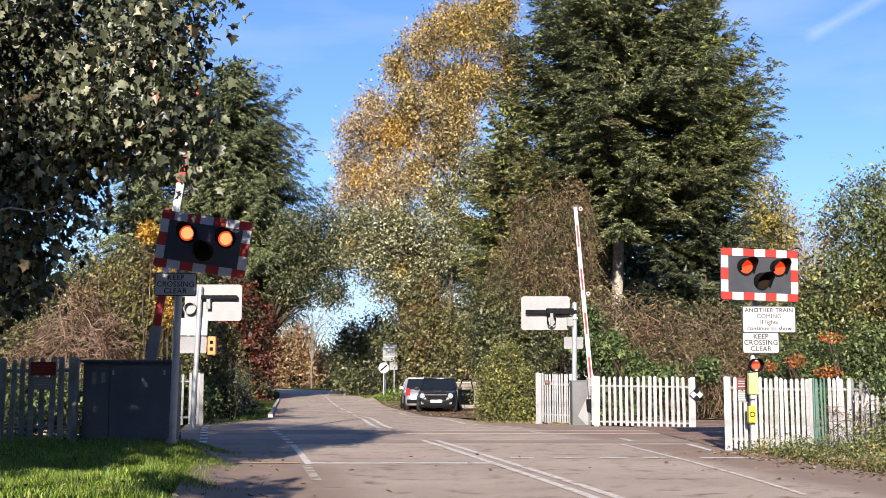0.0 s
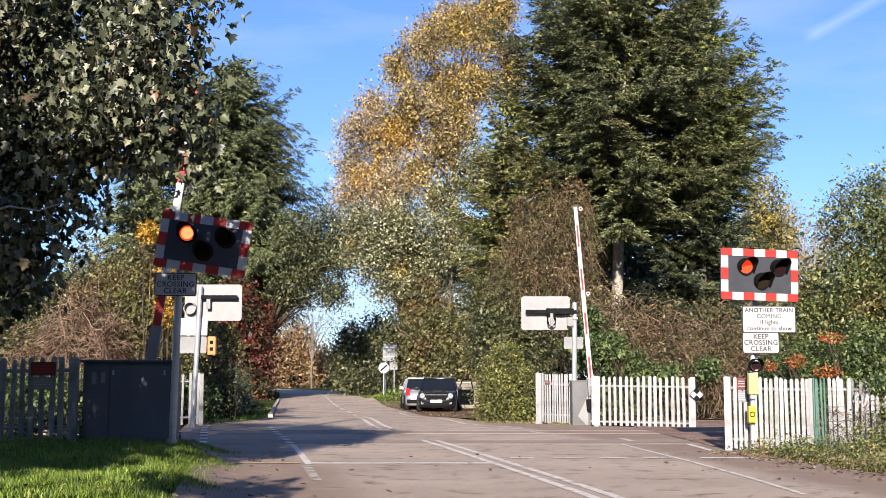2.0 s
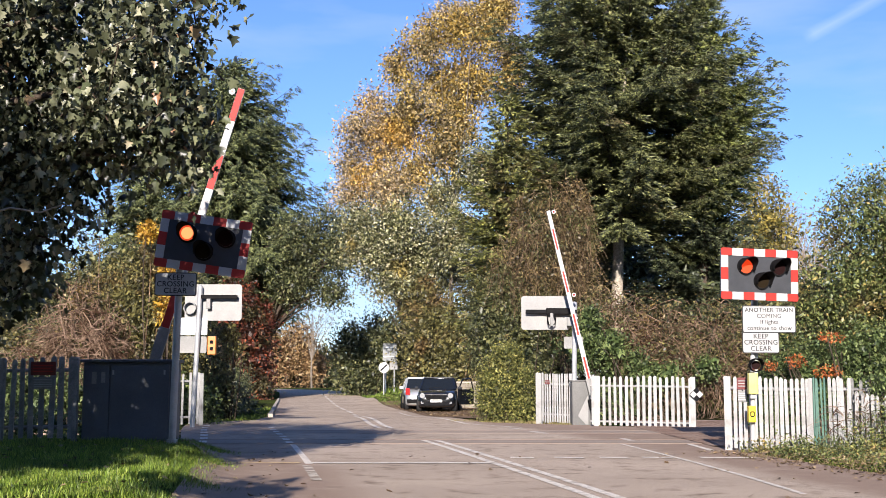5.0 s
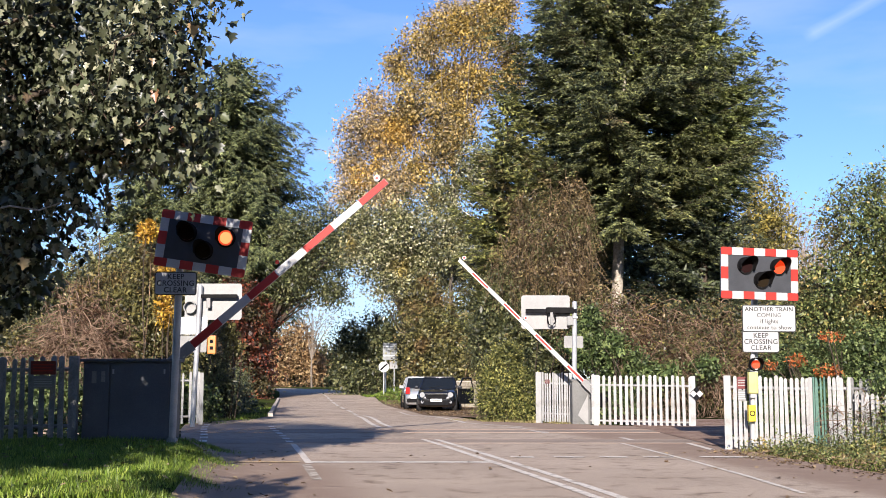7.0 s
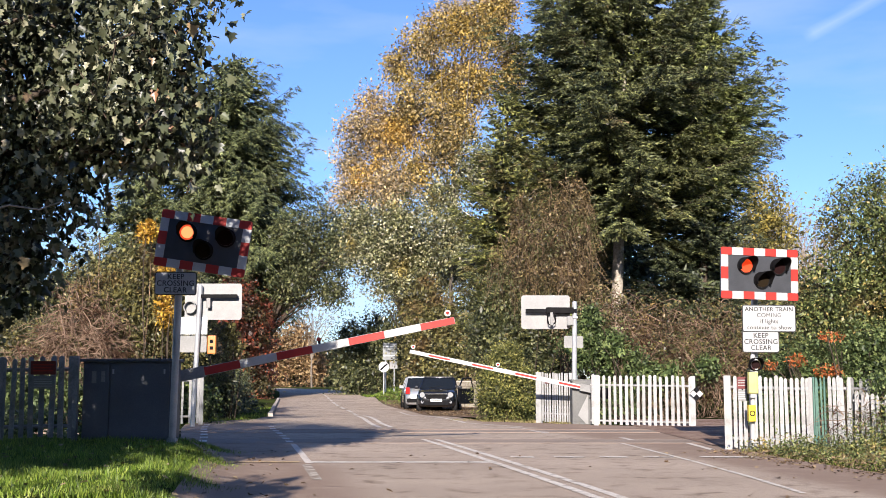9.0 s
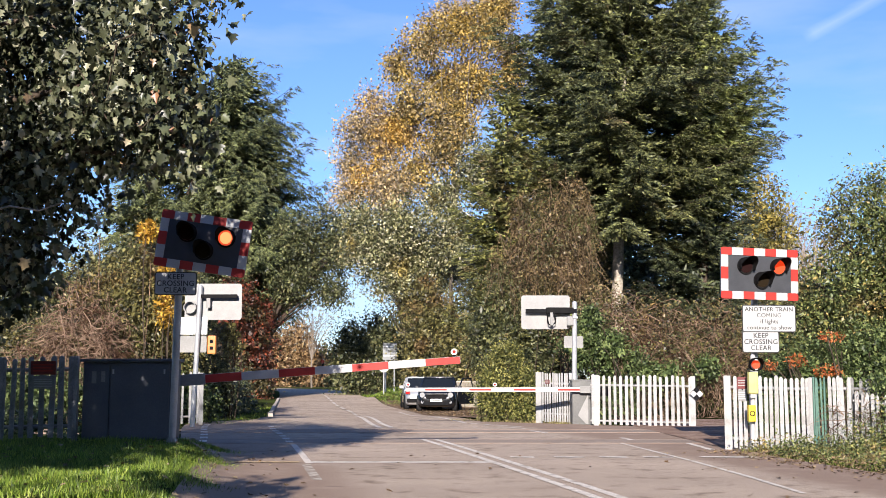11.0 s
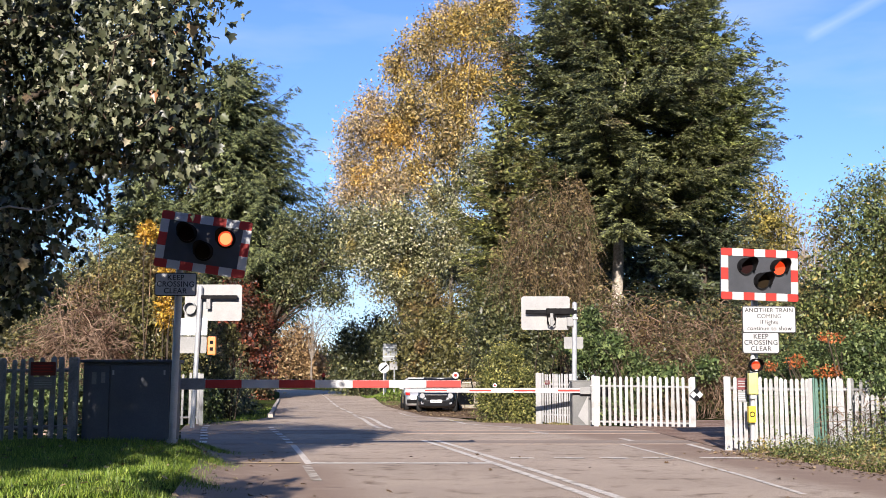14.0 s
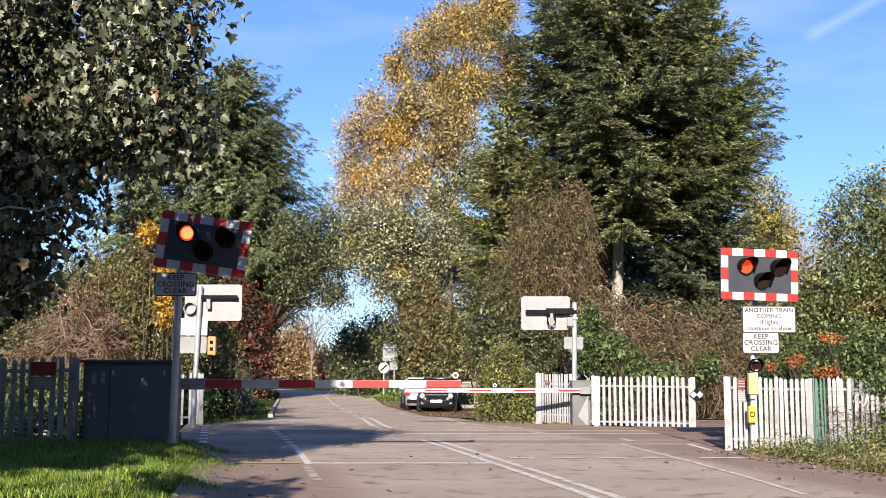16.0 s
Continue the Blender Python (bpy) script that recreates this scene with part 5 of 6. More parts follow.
def warning_beacon():
    x, y = 4.92, 19.02
    z = ground_z(x, y) - .03
    root = empty("audible_warning_post", pose(x, y, z), "white post with a yellow alarm box and a hooded red lamp", "warning post")
    pole_of(root, (.0, .06, 0), (.04, .06, 1.52), .038, M_SIGNWHITE)
    part("alarm_box", box_bm(-.072, -.10, .93, .075, .03, 1.27, .02), M_ALARM, root, "pale yellow alarm box")
    part("box_clamp", box_bm(-.04, -.05, .86, .05, .03, .93, .01), M_GALV, root)
    low = part("lower_box", box_bm(-.085, -.09, .49, .03, .03, .75, .015), M_BRIGHTYELLOW, root, "bright yellow box")
    part("dial", disc_bm(.045, .008, -.10, 20, .03), M_BLACK, low, "", pose(-.03, 0, .62))
    local = pose(.05, -.05, 1.39)
    part("lamp_collar", disc_bm(.11, .04, -.03, inner=.09), M_HOOD, root, "", local)
    part("hood", hood_bm(.105, .22, 300), M_HOOD, root, "dark lamp hood", local)
    LENSES["beacon"] = [turning_lens(root, local @ pose(0, -.02, 0), .068, M_LITSIDE, M_LITSIDE)]


def far_right_signal():
    x, y = 3.38, 30.9
    z = ground_z(x, y)
    root = empty("crossing_signal", pose(x, y, z), "back of a pale warning signal on a grey pole", "signal", "far signals")
    pole_of(root, (0, 0, 0), (.05, 0, 3.1), .066)
    board = part("backboard", plate_bm(1.27, .88, .03, .07), M_BACKWHITE, root, "pale rounded board seen from behind", pose(-.70, .12, 2.875))
    part("bracket_bar", box_bm(-1.23, -.08, 2.85, .10, .02, 2.95, .01), M_BLACK, root, "dark mounting bar")
    part("lamp_case", box_bm(-.70, -.12, 2.83, .02, .05, 2.99, .025), M_HOOD, root, "dark lamp housing")
    s = Soup()
    tube(s, [(-.66, -.10, 2.86), (-.67, -.11, 2.68), (-.64, -.11, 2.56), (-.56, -.11, 2.52), (-.48, -.11, 2.58), (-.46, -.11, 2.70), (-.50, -.10, 2.85)], .018, 6)
    child("cable", s.mesh("cable", M_BLACK, True), root, "black looped cable")
    part("cable_gland", box_bm(-.60, -.13, 2.52, -.52, -.08, 2.86, .01), M_LIGHTBOX, root)
    part("junction_box", box_bm(-.16, -.12, 2.52, .0, .0, 2.76, .02), M_LIGHTBOX, root)
    part("small_plate", plate_bm(.50, .31, .015, .03), M_LIGHTBOX, root, "small grey plate seen from behind", pose(.02, .09, 2.10))
    part("pole_clamp", box_bm(-.1, -.09, 2.70, .12, .09, 2.76, .01), M_GALV, root)


def far_left_signal():
    x, y = -5.98, 28.6
    z = ground_z(x, y)
    root = empty("crossing_signal", pose(x, y, z), "back of a pale warning signal beside yellow shrubs", "signal", "far signals")
    pole_of(root, (0, 0, 0), (.12, 0, 3.35), .06)
    part("backboard", plate_bm(1.38, .88, .03, .07), M_BACKWHITE, root, "pale rounded board seen from behind", pose(.42, .12, 3.0))
    part("bracket_bar", box_bm(.15, -.08, 3.08, 1.02, .02, 3.17, .01), M_HOOD, root, "dark mounting bar")
    part("bracket_leg", box_bm(.28, -.07, 2.84, .38, .02, 3.10, .01), M_LIGHTBOX, root)
    part("lamp_case", disc_bm(.15, .12, -.05, 24, .13), M_LIGHTBOX, root, "round lamp case", pose(-.12, 0, 2.86))
    part("upper_plate", plate_bm(.74, .42, .015, .03), M_GALV, root, "pale plate seen from behind", pose(-.08, .09, 2.42))
    part("lower_plate", plate_bm(.66, .40, .015, .03), M_LIGHTBOX, root, "pale plate seen from behind", pose(-.05, .09, 1.98))
    box = part("lamp_box", box_bm(.32, -.02, 1.74, .52, .18, 2.18, .02), M_ORANGEBOX, root, "orange lamp box")
    part("slot", box_bm(.38, -.028, 1.84, .46, -.018, 1.92), M_BLACK, box)
    part("slot", box_bm(.38, -.028, 2.00, .46, -.018, 2.08), M_BLACK, box)


near_left_signal()
near_right_signal()
warning_beacon()
far_right_signal()
far_left_signal()

# ---- barriers ----
BOOMS = {}


def barrier(key, x, y, pivot, length, side, first, step, thick, label, lamps, machine, sheet=.84):
    """A machine on the ground and a boom of red and white panels that swings about its pivot."""
    z = ground_z(x, y) - .03
    root = empty("barrier", pose(x, y, z), label, "barrier", "crossing barriers")
    mx0, mx1, my, mh, mat = machine
    body = part("machine_case", box_bm(mx0, my - .28, 0, mx1, my + .28, mh, .03), mat, root, "steel barrier machine case")
    part("case_lid", box_bm(mx0 - .02, my - .30, mh, mx1 + .02, my + .30, mh + .04, .01), mat, body)
    part("case_door", box_bm(mx0 + .05, my - .292, .1, mx1 - .05, my - .281, mh - .12, .003), mat, body)
    part("pivot_shaft", rod_bm((0, -.14, pivot - z), (0, my - .27, pivot - z), .06), M_GALV, root)
    boom = child("boom", None, root, "red and white striped boom")
    boom.matrix_basis = pose(0, -.14, pivot - z)
    part("boom_root", box_bm(min(0, side * first) - (.35 if side > 0 else 0), -.03, -.09, max(0, side * first) + (.35 if side < 0 else 0), .03, .09, .01), M_LIGHTBOX, boom, "grey clamp and counterweight arm")
    part("counterweight", box_bm(-side * .35 - .14, -.06, -.16, -side * .35 + .14, .06, .12, .02), M_HOOD, boom)
    k, a = 0, first
    while a < length - .05:
        b = min(a + step, length)
        half = thick / 2 * (1 - .22 * (a / length))
        lo, hi = sorted((side * a, side * b))
        red = k % 2 == 0
        seg = part("boom_panel", box_bm(lo, -.022, -half, hi, .022, half, .006), M_SIGNWHITE, boom)
        if red:
            part("red_sheet", box_bm(lo + .005, -.027, -half * sheet, hi - .005, .027, half * sheet), M_SIGNRED, seg)
        a, k = b, k + 1
    for lx in lamps:
        post = part("boom_lamp", rod_bm((side * lx, 0, thick * .4), (side * lx, 0, thick * .4 + .05), .02), M_HOOD, boom)
        if key == "near" and lx == lamps[0]:
            part("lamp_lens", disc_bm(.034, .06, -.03, 16), M_BOOMLAMP, post, "red boom lamp", pose(side * lx, 0, thick * .4 + .08))
        else:
            part("lamp_case", disc_bm(.052, .06, -.03, 20), M_SIGNWHITE, post, "pale round lamp case", pose(side * lx, 0, thick * .4 + .08))
            part("lamp_lens", disc_bm(.026, .012, -.041, 16), M_BOOMLAMP, post, "red boom lamp", pose(side * lx, 0, thick * .4 + .08))
    BOOMS[key] = (boom, pivot - z)
    return root


barrier("near", -4.73, 19.24, 1.08, 5.02, 1, .93, .588, .145, "lowering barrier with a long red and white boom", (2.82, 4.93), (-.55, .18, .35, 1.0, M_GREYBOX), .94)
far_barrier = barrier("far", 3.76, 30.34, .875, 4.70, -1, .30, .56, .12, "far barrier with a white and red boom beside palings", (2.45, 4.64), (-.48, .02, .30, 1.12, M_CASE), .42)

bm = bmesh.new()
_f = [bm.verts.new((x, -.005, z)) for x, z in ((-.08, .78), (-.34, .26), (-.14, .04), (-.08, .04))]
_e = bmesh.ops.extrude_face_region(bm, geom=[bm.faces.new(_f)])
bmesh.ops.translate(bm, verts=[v for v in _e["geom"] if isinstance(v, bmesh.types.BMVert)], vec=(0, .016, 0))
bmesh.ops.recalc_face_normals(bm, faces=bm.faces[:])
part("guard_plate", bm, M_BACKWHITE, far_barrier, "pale triangular guard plate")

# ---- fences ----


def paling_mesh(w, h, d=.022, mat=None, tip=.03):
    bm = bmesh.new()
    out = [(-w / 2, 0), (w / 2, 0), (w / 2, h - tip), (w * .22, h), (-w * .22, h), (-w / 2, h - tip)]
    f = [bm.verts.new((x, -d / 2, z)) for x, z in out]
    b = [bm.verts.new((x, d / 2, z)) for x, z in out]
    bm.faces.new(f), bm.faces.new(b[::-1])
    for i in range(6):
        bm.faces.new((f[i], b[i], b[(i + 1) % 6], f[(i + 1) % 6]))
    bmesh.ops.recalc_face_normals(bm, faces=bm.faces[:])
    me = bpy.data.meshes.new("paling")
    bm.to_mesh(me), bm.free()
    me.materials.append(mat)
    return me


def paling_fence(seed, a, b, top0, top1, count, width, mat, label, rails=(.18, .86), posts=((0, .12), (1, .10)), lean=1.2, foot=.06, post_mat=None, skip=()):
    """Upright palings on two rails between posts, each a little out of true."""
    rng = np.random.default_rng(seed)
    ax, ay = a
    bx, by = b
    za = ground_z(ax, ay)
    turn = math.degrees(math.atan2(by - ay, bx - ax))
    L = math.hypot(bx - ax, by - ay)
    root = empty("paling_fence", pose(ax, ay, za - .02, 0, 0, turn), label, "fence", "palings by the crossing")
    h0 = top0 - za
    meshes = [paling_mesh(width * s, h0 - foot + .02 + e, .022, mat) for s, e in ((1, 0), (.92, -.02), (1.06, .015), (.98, -.01))]
    for i in range(count):
        if i in skip:
            continue
        t = (i + .5) / count
        px, py = ax + (bx - ax) * t, ay + (by - ay) * t
        dz = (top1 - top0) * t
        child("paling", meshes[rng.integers(4)], root, "", pose(L * t + rng.normal() * .004 * lean, -.035, foot + dz + rng.normal() * .008, 0, rng.normal() * lean, rng.normal() * 2))
    for r in rails:
        s = Soup()
        z0, z1 = h0 * r, h0 * r + (top1 - top0)
        tube(s, [(0, .012, z0), (L, .012, z1)], .028, 4)
        child("rail", s.mesh("rail", mat), root)
    for t, w in posts:
        zz = (top1 - top0) * t
        part("post", box_bm(L * t - w / 2, -.05, 0, L * t + w / 2, .06, h0 + zz + .02, .012), post_mat or mat, root)
    return root


paling_fence(71, (-6.95, 17.5), (-5.40, 17.62), 1.46, 1.48, 11, .075, M_GREYWOOD, "weathered grey paling fence in tree shade", posts=((.27, .17), (.99, .07)), lean=1.0)
paling_fence(72, (4.63, 19.45), (5.83, 18.95), 1.20, 1.17, 16, .057, M_WHITEWOOD, "close-set white paling fence beside the near signal", posts=((0, .11), (1, .06)), lean=.35)
paling_fence(73, (5.87, 18.92), (6.02, 18.86), 1.18, 1.18, 3, .028, M_GREEN, "narrow green wicket in the white palings", posts=((0, .03), (1, .03)))
paling_fence(74, (6.06, 18.82), (6.36, 18.70), 1.18, 1.17, 5, .052, M_WHITEWOOD, "white palings overgrown by brambles", posts=((1, .05),), lean=1)
paling_fence(75, (6.40, 18.66), (7.00, 18.36), .95, .90, 8, .055, M_WHITEWOOD, "lower white palings overgrown by brambles", posts=((1, .07),), lean=2)
paling_fence(79, (6.42, 18.80), (7.3, 18.42), 1.17, 1.13, 11, .05, M_GREYWOOD, "older grey palings behind the lower ones", posts=((1, .07),), lean=2)
paling_fence(76, (3.62, 29.4), (6.0, 28.7), 1.24, 1.21, 18, .072, M_WHITEWOOD, "open white paling gate across the track side", rails=(.12, .82), posts=((.06, .12), (1, .12)), lean=.5)
paling_fence(77, (2.50, 31.65), (3.36, 31.2), 1.32, 1.30, 14, .043, M_WHITEWOOD, "tight white palings with peeling paint", rails=(.2, .8), posts=((.05, .16), (1.0, .12)), lean=.4)
paling_fence(78, (-6.75, 29.6), (-6.05, 29.9), 1.3, 1.3, 4, .055, M_WHITEWOOD, "short white palings by the far signal", lean=1)

latch = empty("gate_target", pose(6.06, 28.58, .79), "black and white diamond target on the gate post", "gate target")
part("target_plate", plate_bm(.24, .24, .02, .02), M_BLACK, latch, "black diamond plate", pose(0, 0, 0, 0, 45, 0))
for gx0 in (-.075, .075):
    part("white_diamond", plate_bm(.115, .115, .012, .008), M_SIGNWHITE, latch, "white diamond", pose(gx0, -.017, 0, 0, 45, 0))


def notice(x, y, z, w, h, turn, label, lower=True):
    root = empty("notice_board", pose(x, y, z, 0, 0, turn), label, "notice", "railway notices")
    top = part("upper_panel", plate_bm(w, h * .5, .012, .01), M_NOTICE, root, "dark red panel", pose(0, 0, h * .27))
    for k in range(3):
        part("text_bar", box_bm(-w * .40, -.010, h * (-.13 + .11 * k), w * (.40 - .1 * (k % 2)), -.0065, h * (-.09 + .11 * k)), M_BACKWHITE if h < .4 else M_SIGNRED, top)
    if lower:
        low = part("lower_panel", plate_bm(w * .9, h * .46, .012, .01), M_LIGHTBOX, root, "pale grey panel", pose(0, 0, -h * .26))
        for k in range(4):
            part("text_bar", box_bm(-w * .36, -.010, -h * .15 + h * .085 * k, w * .36, -.0065, -h * .125 + h * .085 * k), M_GALV, low)
    return root


notice(-5.86, 17.49, 1.20, .36, .40, 4, "dark red railway notice over a grey panel on grey palings")
notice(4.83, 19.30, .98, .15, .38, -18, "small red notice over a grey box on white palings")
notice(2.745, 31.44, 1.02, .13, .20, -28, "small red notice on white palings", False)

# equipment cabinet in the shade of the maple
cab = empty("equipment_cabinet", pose(-4.70, 17.95, ground_z(-4.7, 17.9) - .04), "dark grey steel railway equipment cabinet behind the signal", "cabinet")
cz = 1.20
part("body", box_bm(-.66, -.18, 0, .66, .45, cz, .015), M_GREYBOX, cab)
part("lid", box_bm(-.70, -.23, cz, .70, .50, cz + .045, .012), M_GREYBOX, cab)
d1 = part("door", box_bm(-.64, -.205, .06, -.26, -.182, cz - .04, .006), M_GREYBOX, cab, "narrow steel door")
part("text_plate", box_bm(-.52, -.212, .88, -.45, -.206, 1.06), M_LIGHTBOX, d1)
part("text_plate", box_bm(-.38, -.212, .90, -.32, -.206, 1.06), M_LIGHTBOX, d1)
d2 = part("door", box_bm(-.24, -.205, .06, .63, -.182, cz - .04, .006), M_GREYBOX, cab, "wide steel door")
for hx in (-.20, .56):
    part("latch", box_bm(hx - .012, -.222, 1.02, hx + .012, -.206, 1.09), M_SIGNWHITE, d2)

for bx in (-7.42, -7.22):
    tb = empty("trackside_box", pose(bx, 21.0 - (bx + 7.3), .0), "small white trackside box beyond the palings", "trackside box", "white boxes by the rails")
    part("body", box_bm(-.08, -.05, .12, .08, .05, .50, .01), M_SIGNWHITE, tb)
    part("stake", box_bm(-.02, -.02, 0, .02, .02, .12), M_GALV, tb)
    part("cap", box_bm(-.09, -.06, .50, .09, .06, .53, .01), M_LIGHTBOX, tb)

# ---- tracks, kerb, wall ----
for ty in (22.0, 26.2):
    for x0, x1, nm in ((4.6, 60, "ballast"), (-60, -9.8, "ballast")):
        xs = np.arange(x0, x1, .5)
        b = grid_mesh(nm, xs, np.linspace(*((20.3, 24.1) if ty < 24 else (24.1, 33.5 if x0 > 0 else 29.0)), 11), .024, M_BALLAST, lambda X, Y: land(X, Y) * 0 + .006 * np.sin(X * 5.1) * np.sin(Y * 7.3))
        tagged(b, "rust-stained ballast of the railway track", "ballast", kind="structure")
    for o in (-.72, .72):
        bm = box_bm(-60, ty + o - .03, -.02, 60, ty + o + .03, .017)
        me = bpy.data.meshes.new("rail")
        bm.to_mesh(me), bm.free()
        me.materials.append(M_RAIL)
        tagged(new("rail", me), "steel rail flush with the crossing surface", "rail", kind="structure")
    deck = box_bm(-4.9, ty - .62, -.02, 4.9, ty + .62, .016)
    me = bpy.data.meshes.new("crossing_deck")
    deck.to_mesh(me), deck.free()
    me.materials.append(M_DECK)
    tagged(new("crossing_deck", me), "dark rubber and tarmac panel between the rails", "crossing deck", kind="structure")

for k in range(40):
    y0 = 38.8 + k
    x0, x1 = (road_x(v) + np.interp(v, [38.8, 44, 50, 61, 80], [-2.96, -3.22, -3.40, -3.30, -3.33]) for v in (y0, y0 + .98))
    ang = math.degrees(math.atan2(.98, x1 - x0))
    if k == 0:
        bm = box_bm(0, -.08, -.1, .985, .08, .115, .02)
        kerb_me = bpy.data.meshes.new("kerb")
        bm.to_mesh(kerb_me), bm.free()
        kerb_me.materials.append(M_KERB)
        kerb_root = empty("kerb_line", pose(0, 0, 0), "pale stone kerb along the lane edge", "kerb", kind="structure")
    child("kerb", kerb_me, kerb_root, "", pose(x0, y0, ground_z(x0 + .3, y0), 0, 0, ang))

wall = empty("low_wall", pose(0, 60.5, ground_z(0, 60.5)), "low weathered stone wall behind the parked cars", "wall", kind="structure")
rngw = np.random.default_rng(5)
for row in range(6):
    x = -1.75 - .2 * (row % 2)
    while x < 2.6:
        w = rngw.uniform(.3, .55)
        part("stone", box_bm(x + .01, -.15 + rngw.normal() * .012, .21 * row, x + w, .15, .21 * row + .20, .02), M_STONEWALL, wall)
        x += w
part("coping", box_bm(-1.98, -.2, 1.26, 2.8, .2, 1.34, .02), M_KERB, wall)

ribbon("layby", np.arange(34.5, 71, .8), np.interp(np.arange(34.5, 71, .8), [34.5, 40, 71], [3.4, 2.65, 2.75]), 8.6, 12, .017, M_GRAVEL, "dusty brown gravel lay-by beside the lane", "lay-by")


# ---- parked cars ----
def car(name, m, paint, label, front, door_open=False):
    """A compact high hatchback: lofted shell, cabin glass, round lamps, wheels with rims. Its nose points to -y."""
    root = empty(name, m, label, "car", "parked cars")
    W, Ln = .89, 4.1
    # stations along the car: y, half width at sill, at waist, sill height, waist height
    st = [(-2.03, .60, .62, .34, .62), (-1.97, .76, .76, .26, .78), (-1.75, .84, .83, .22, .88), (-1.2, .88, .86, .22, .96), (-.75, .89, .87, .22, 1.00), (0, .89, .87, .22, 1.01), (.9, .89, .87, .22, 1.02), (1.6, .88, .85, .24, 1.02), (1.95, .82, .80, .30, .98), (2.05, .70, .70, .40, .90)]
    bm = bmesh.new()
    rings = []
    for y, a, b, lo, hi in st:
        prof = [(-a * .92, lo), (-a, lo + .10), (-a, (lo + hi) / 2), (-b, hi - .08), (-b * .90, hi), (0, hi + .03), (b * .90, hi), (b, hi - .08), (a, (lo + hi) / 2), (a, lo + .10), (a * .92, lo), (0, lo - .02)]
        rings.append([bm.verts.new((x, y, z)) for x, z in prof])
    for p, q in zip(rings, rings[1:]):
        for i in range(12):
            bm.faces.new((p[i], p[(i + 1) % 12], q[(i + 1) % 12], q[i]))
    bm.faces.new(rings[0]), bm.faces.new(rings[-1][::-1])
    bmesh.ops.recalc_face_normals(bm, faces=bm.faces[:])
    shell = part("body", bm, paint, root, smooth=True)
    # cabin: glasshouse and roof
    bm = bmesh.new()
    cabs = [(-.85, .80, 1.0), (-.28, .66, 1.46), (.2, .65, 1.53), (1.2, .64, 1.53), (1.75, .60, 1.46), (1.98, .78, 1.0)]
    lowr = [[bm.verts.new((s * .82, y, 1.0)) for s in (-1, 1)] for y in (-.85, -.5, .2, 1.2, 1.85, 1.98)]
    topr = [[bm.verts.new((s * w, y, z)) for s in (-1, 1)] for y, w, z in cabs]
    topr[0], topr[-1] = lowr[0], lowr[-1]
    for i in range(5):
        for s in (0, 1):
            loop = [lowr[i][s], lowr[i + 1][s], topr[i + 1][s], topr[i][s]]
            seen = list(dict.fromkeys(loop))
            if len(seen) > 2:
                bm.faces.new(seen)
        a, b, c, d = topr[i][0], topr[i][1], topr[i + 1][1], topr[i + 1][0]
        bm.faces.new((a, b, c, d))
    bmesh.ops.recalc_face_normals(bm, faces=bm.faces[:])
    part("glasshouse", bm, M_CARGLASS, root, "dark window glass")
    part("roof", box_bm(-.655, -.26, 1.475, .655, 1.78, 1.545, .03), paint, root)
    for s in (-1, 1):
        for p0, p1 in (((s * .80, -.86, 1.0), (s * .66, -.27, 1.49)), ((s * .80, .35, 1.0), (s * .66, .32, 1.5)), ((s * .78, 1.9, 1.0), (s * .62, 1.74, 1.48))):
            part("pillar", rod_bm(p0, p1, .04, .035, 8), paint, root)
        part("mirror", box_bm(s * .98 - .10, -.62, .98, s * .98 + .10, -.50, 1.12, .03), paint, root)
        part("wheel_arch", disc_bm(.40, .02, 0, 24), M_BLACK, root, "", pose(s * .885, -1.32, .34, 0, 0, 90))
        part("wheel_arch", disc_bm(.40, .02, 0, 24), M_BLACK, root, "", pose(s * .885, 1.30, .34, 0, 0, 90))
        for y in (-1.32, 1.30):
            wh = part("wheel", disc_bm(.335, .21, -.105, 28, .20), M_TYRE, root, "", pose(s * .80, y, .335, 0, 0, 90))
            part("rim", disc_bm(.21, .12, -.06, 20), M_RIM, wh, "alloy rim")
    if front:
        for s in (-1, 1):
            hl = part("headlight", disc_bm(.115, .10, -.03, 24), M_LAMPGLASS, root, "round clear headlight", pose(s * .62, -2.01, .73, -4, 0, s * 8))
            part("ring", disc_bm(.13, .04, -.02, 24, .116), M_CHROME, hl)
            part("fog_light", disc_bm(.065, .04, -.02, 16), M_LAMPGLASS, root, "round fog light", pose(s * .62, -2.0, .42, 0, 0, s * 12))
        gr = part("grille", plate_bm(.92, .22, .04, .09), M_BLACK, root, "black grille with chrome edge", pose(0, -2.035, .66))
        part("surround", plate_bm(.98, .05, .03, .024), M_CHROME, gr, "", pose(0, -.01, .12))
        for k in range(3):
            part("bar", box_bm(-.42, -.032, -.07 + .06 * k, .42, -.02, -.055 + .06 * k), M_HOOD, gr)
        plate = part("number_plate", plate_bm(.52, .12, .015, .01), M_PLATE, root, "pale number plate", pose(0, -2.075, .50))
        part("text_bar", box_bm(-.20, -.0105, -.03, .20, -.008, .03), M_SIGNBACK, plate)
        part("lower_grille", plate_bm(1.1, .13, .03, .05), M_BLACK, root, "", pose(0, -2.04, .36))
        part("windscreen_wiper", rod_bm((-.4, -.80, 1.05), (.2, -.72, 1.10), .012, sides=6), M_BLACK, root)
    else:
        for s in (-1, 1):
            part("tail_light", box_bm(s * .76 - .10, -2.06, .72, s * .76 + .10, -1.94, 1.04, .03), M_TAIL, root, "red tail light")
        part("number_plate", plate_bm(.52, .12, .015, .01), M_PLATE, root, "pale number plate", pose(0, -2.075, .62))
        part("bumper", box_bm(-.80, -2.10, .34, .80, -1.95, .52, .04), M_HOOD, root)
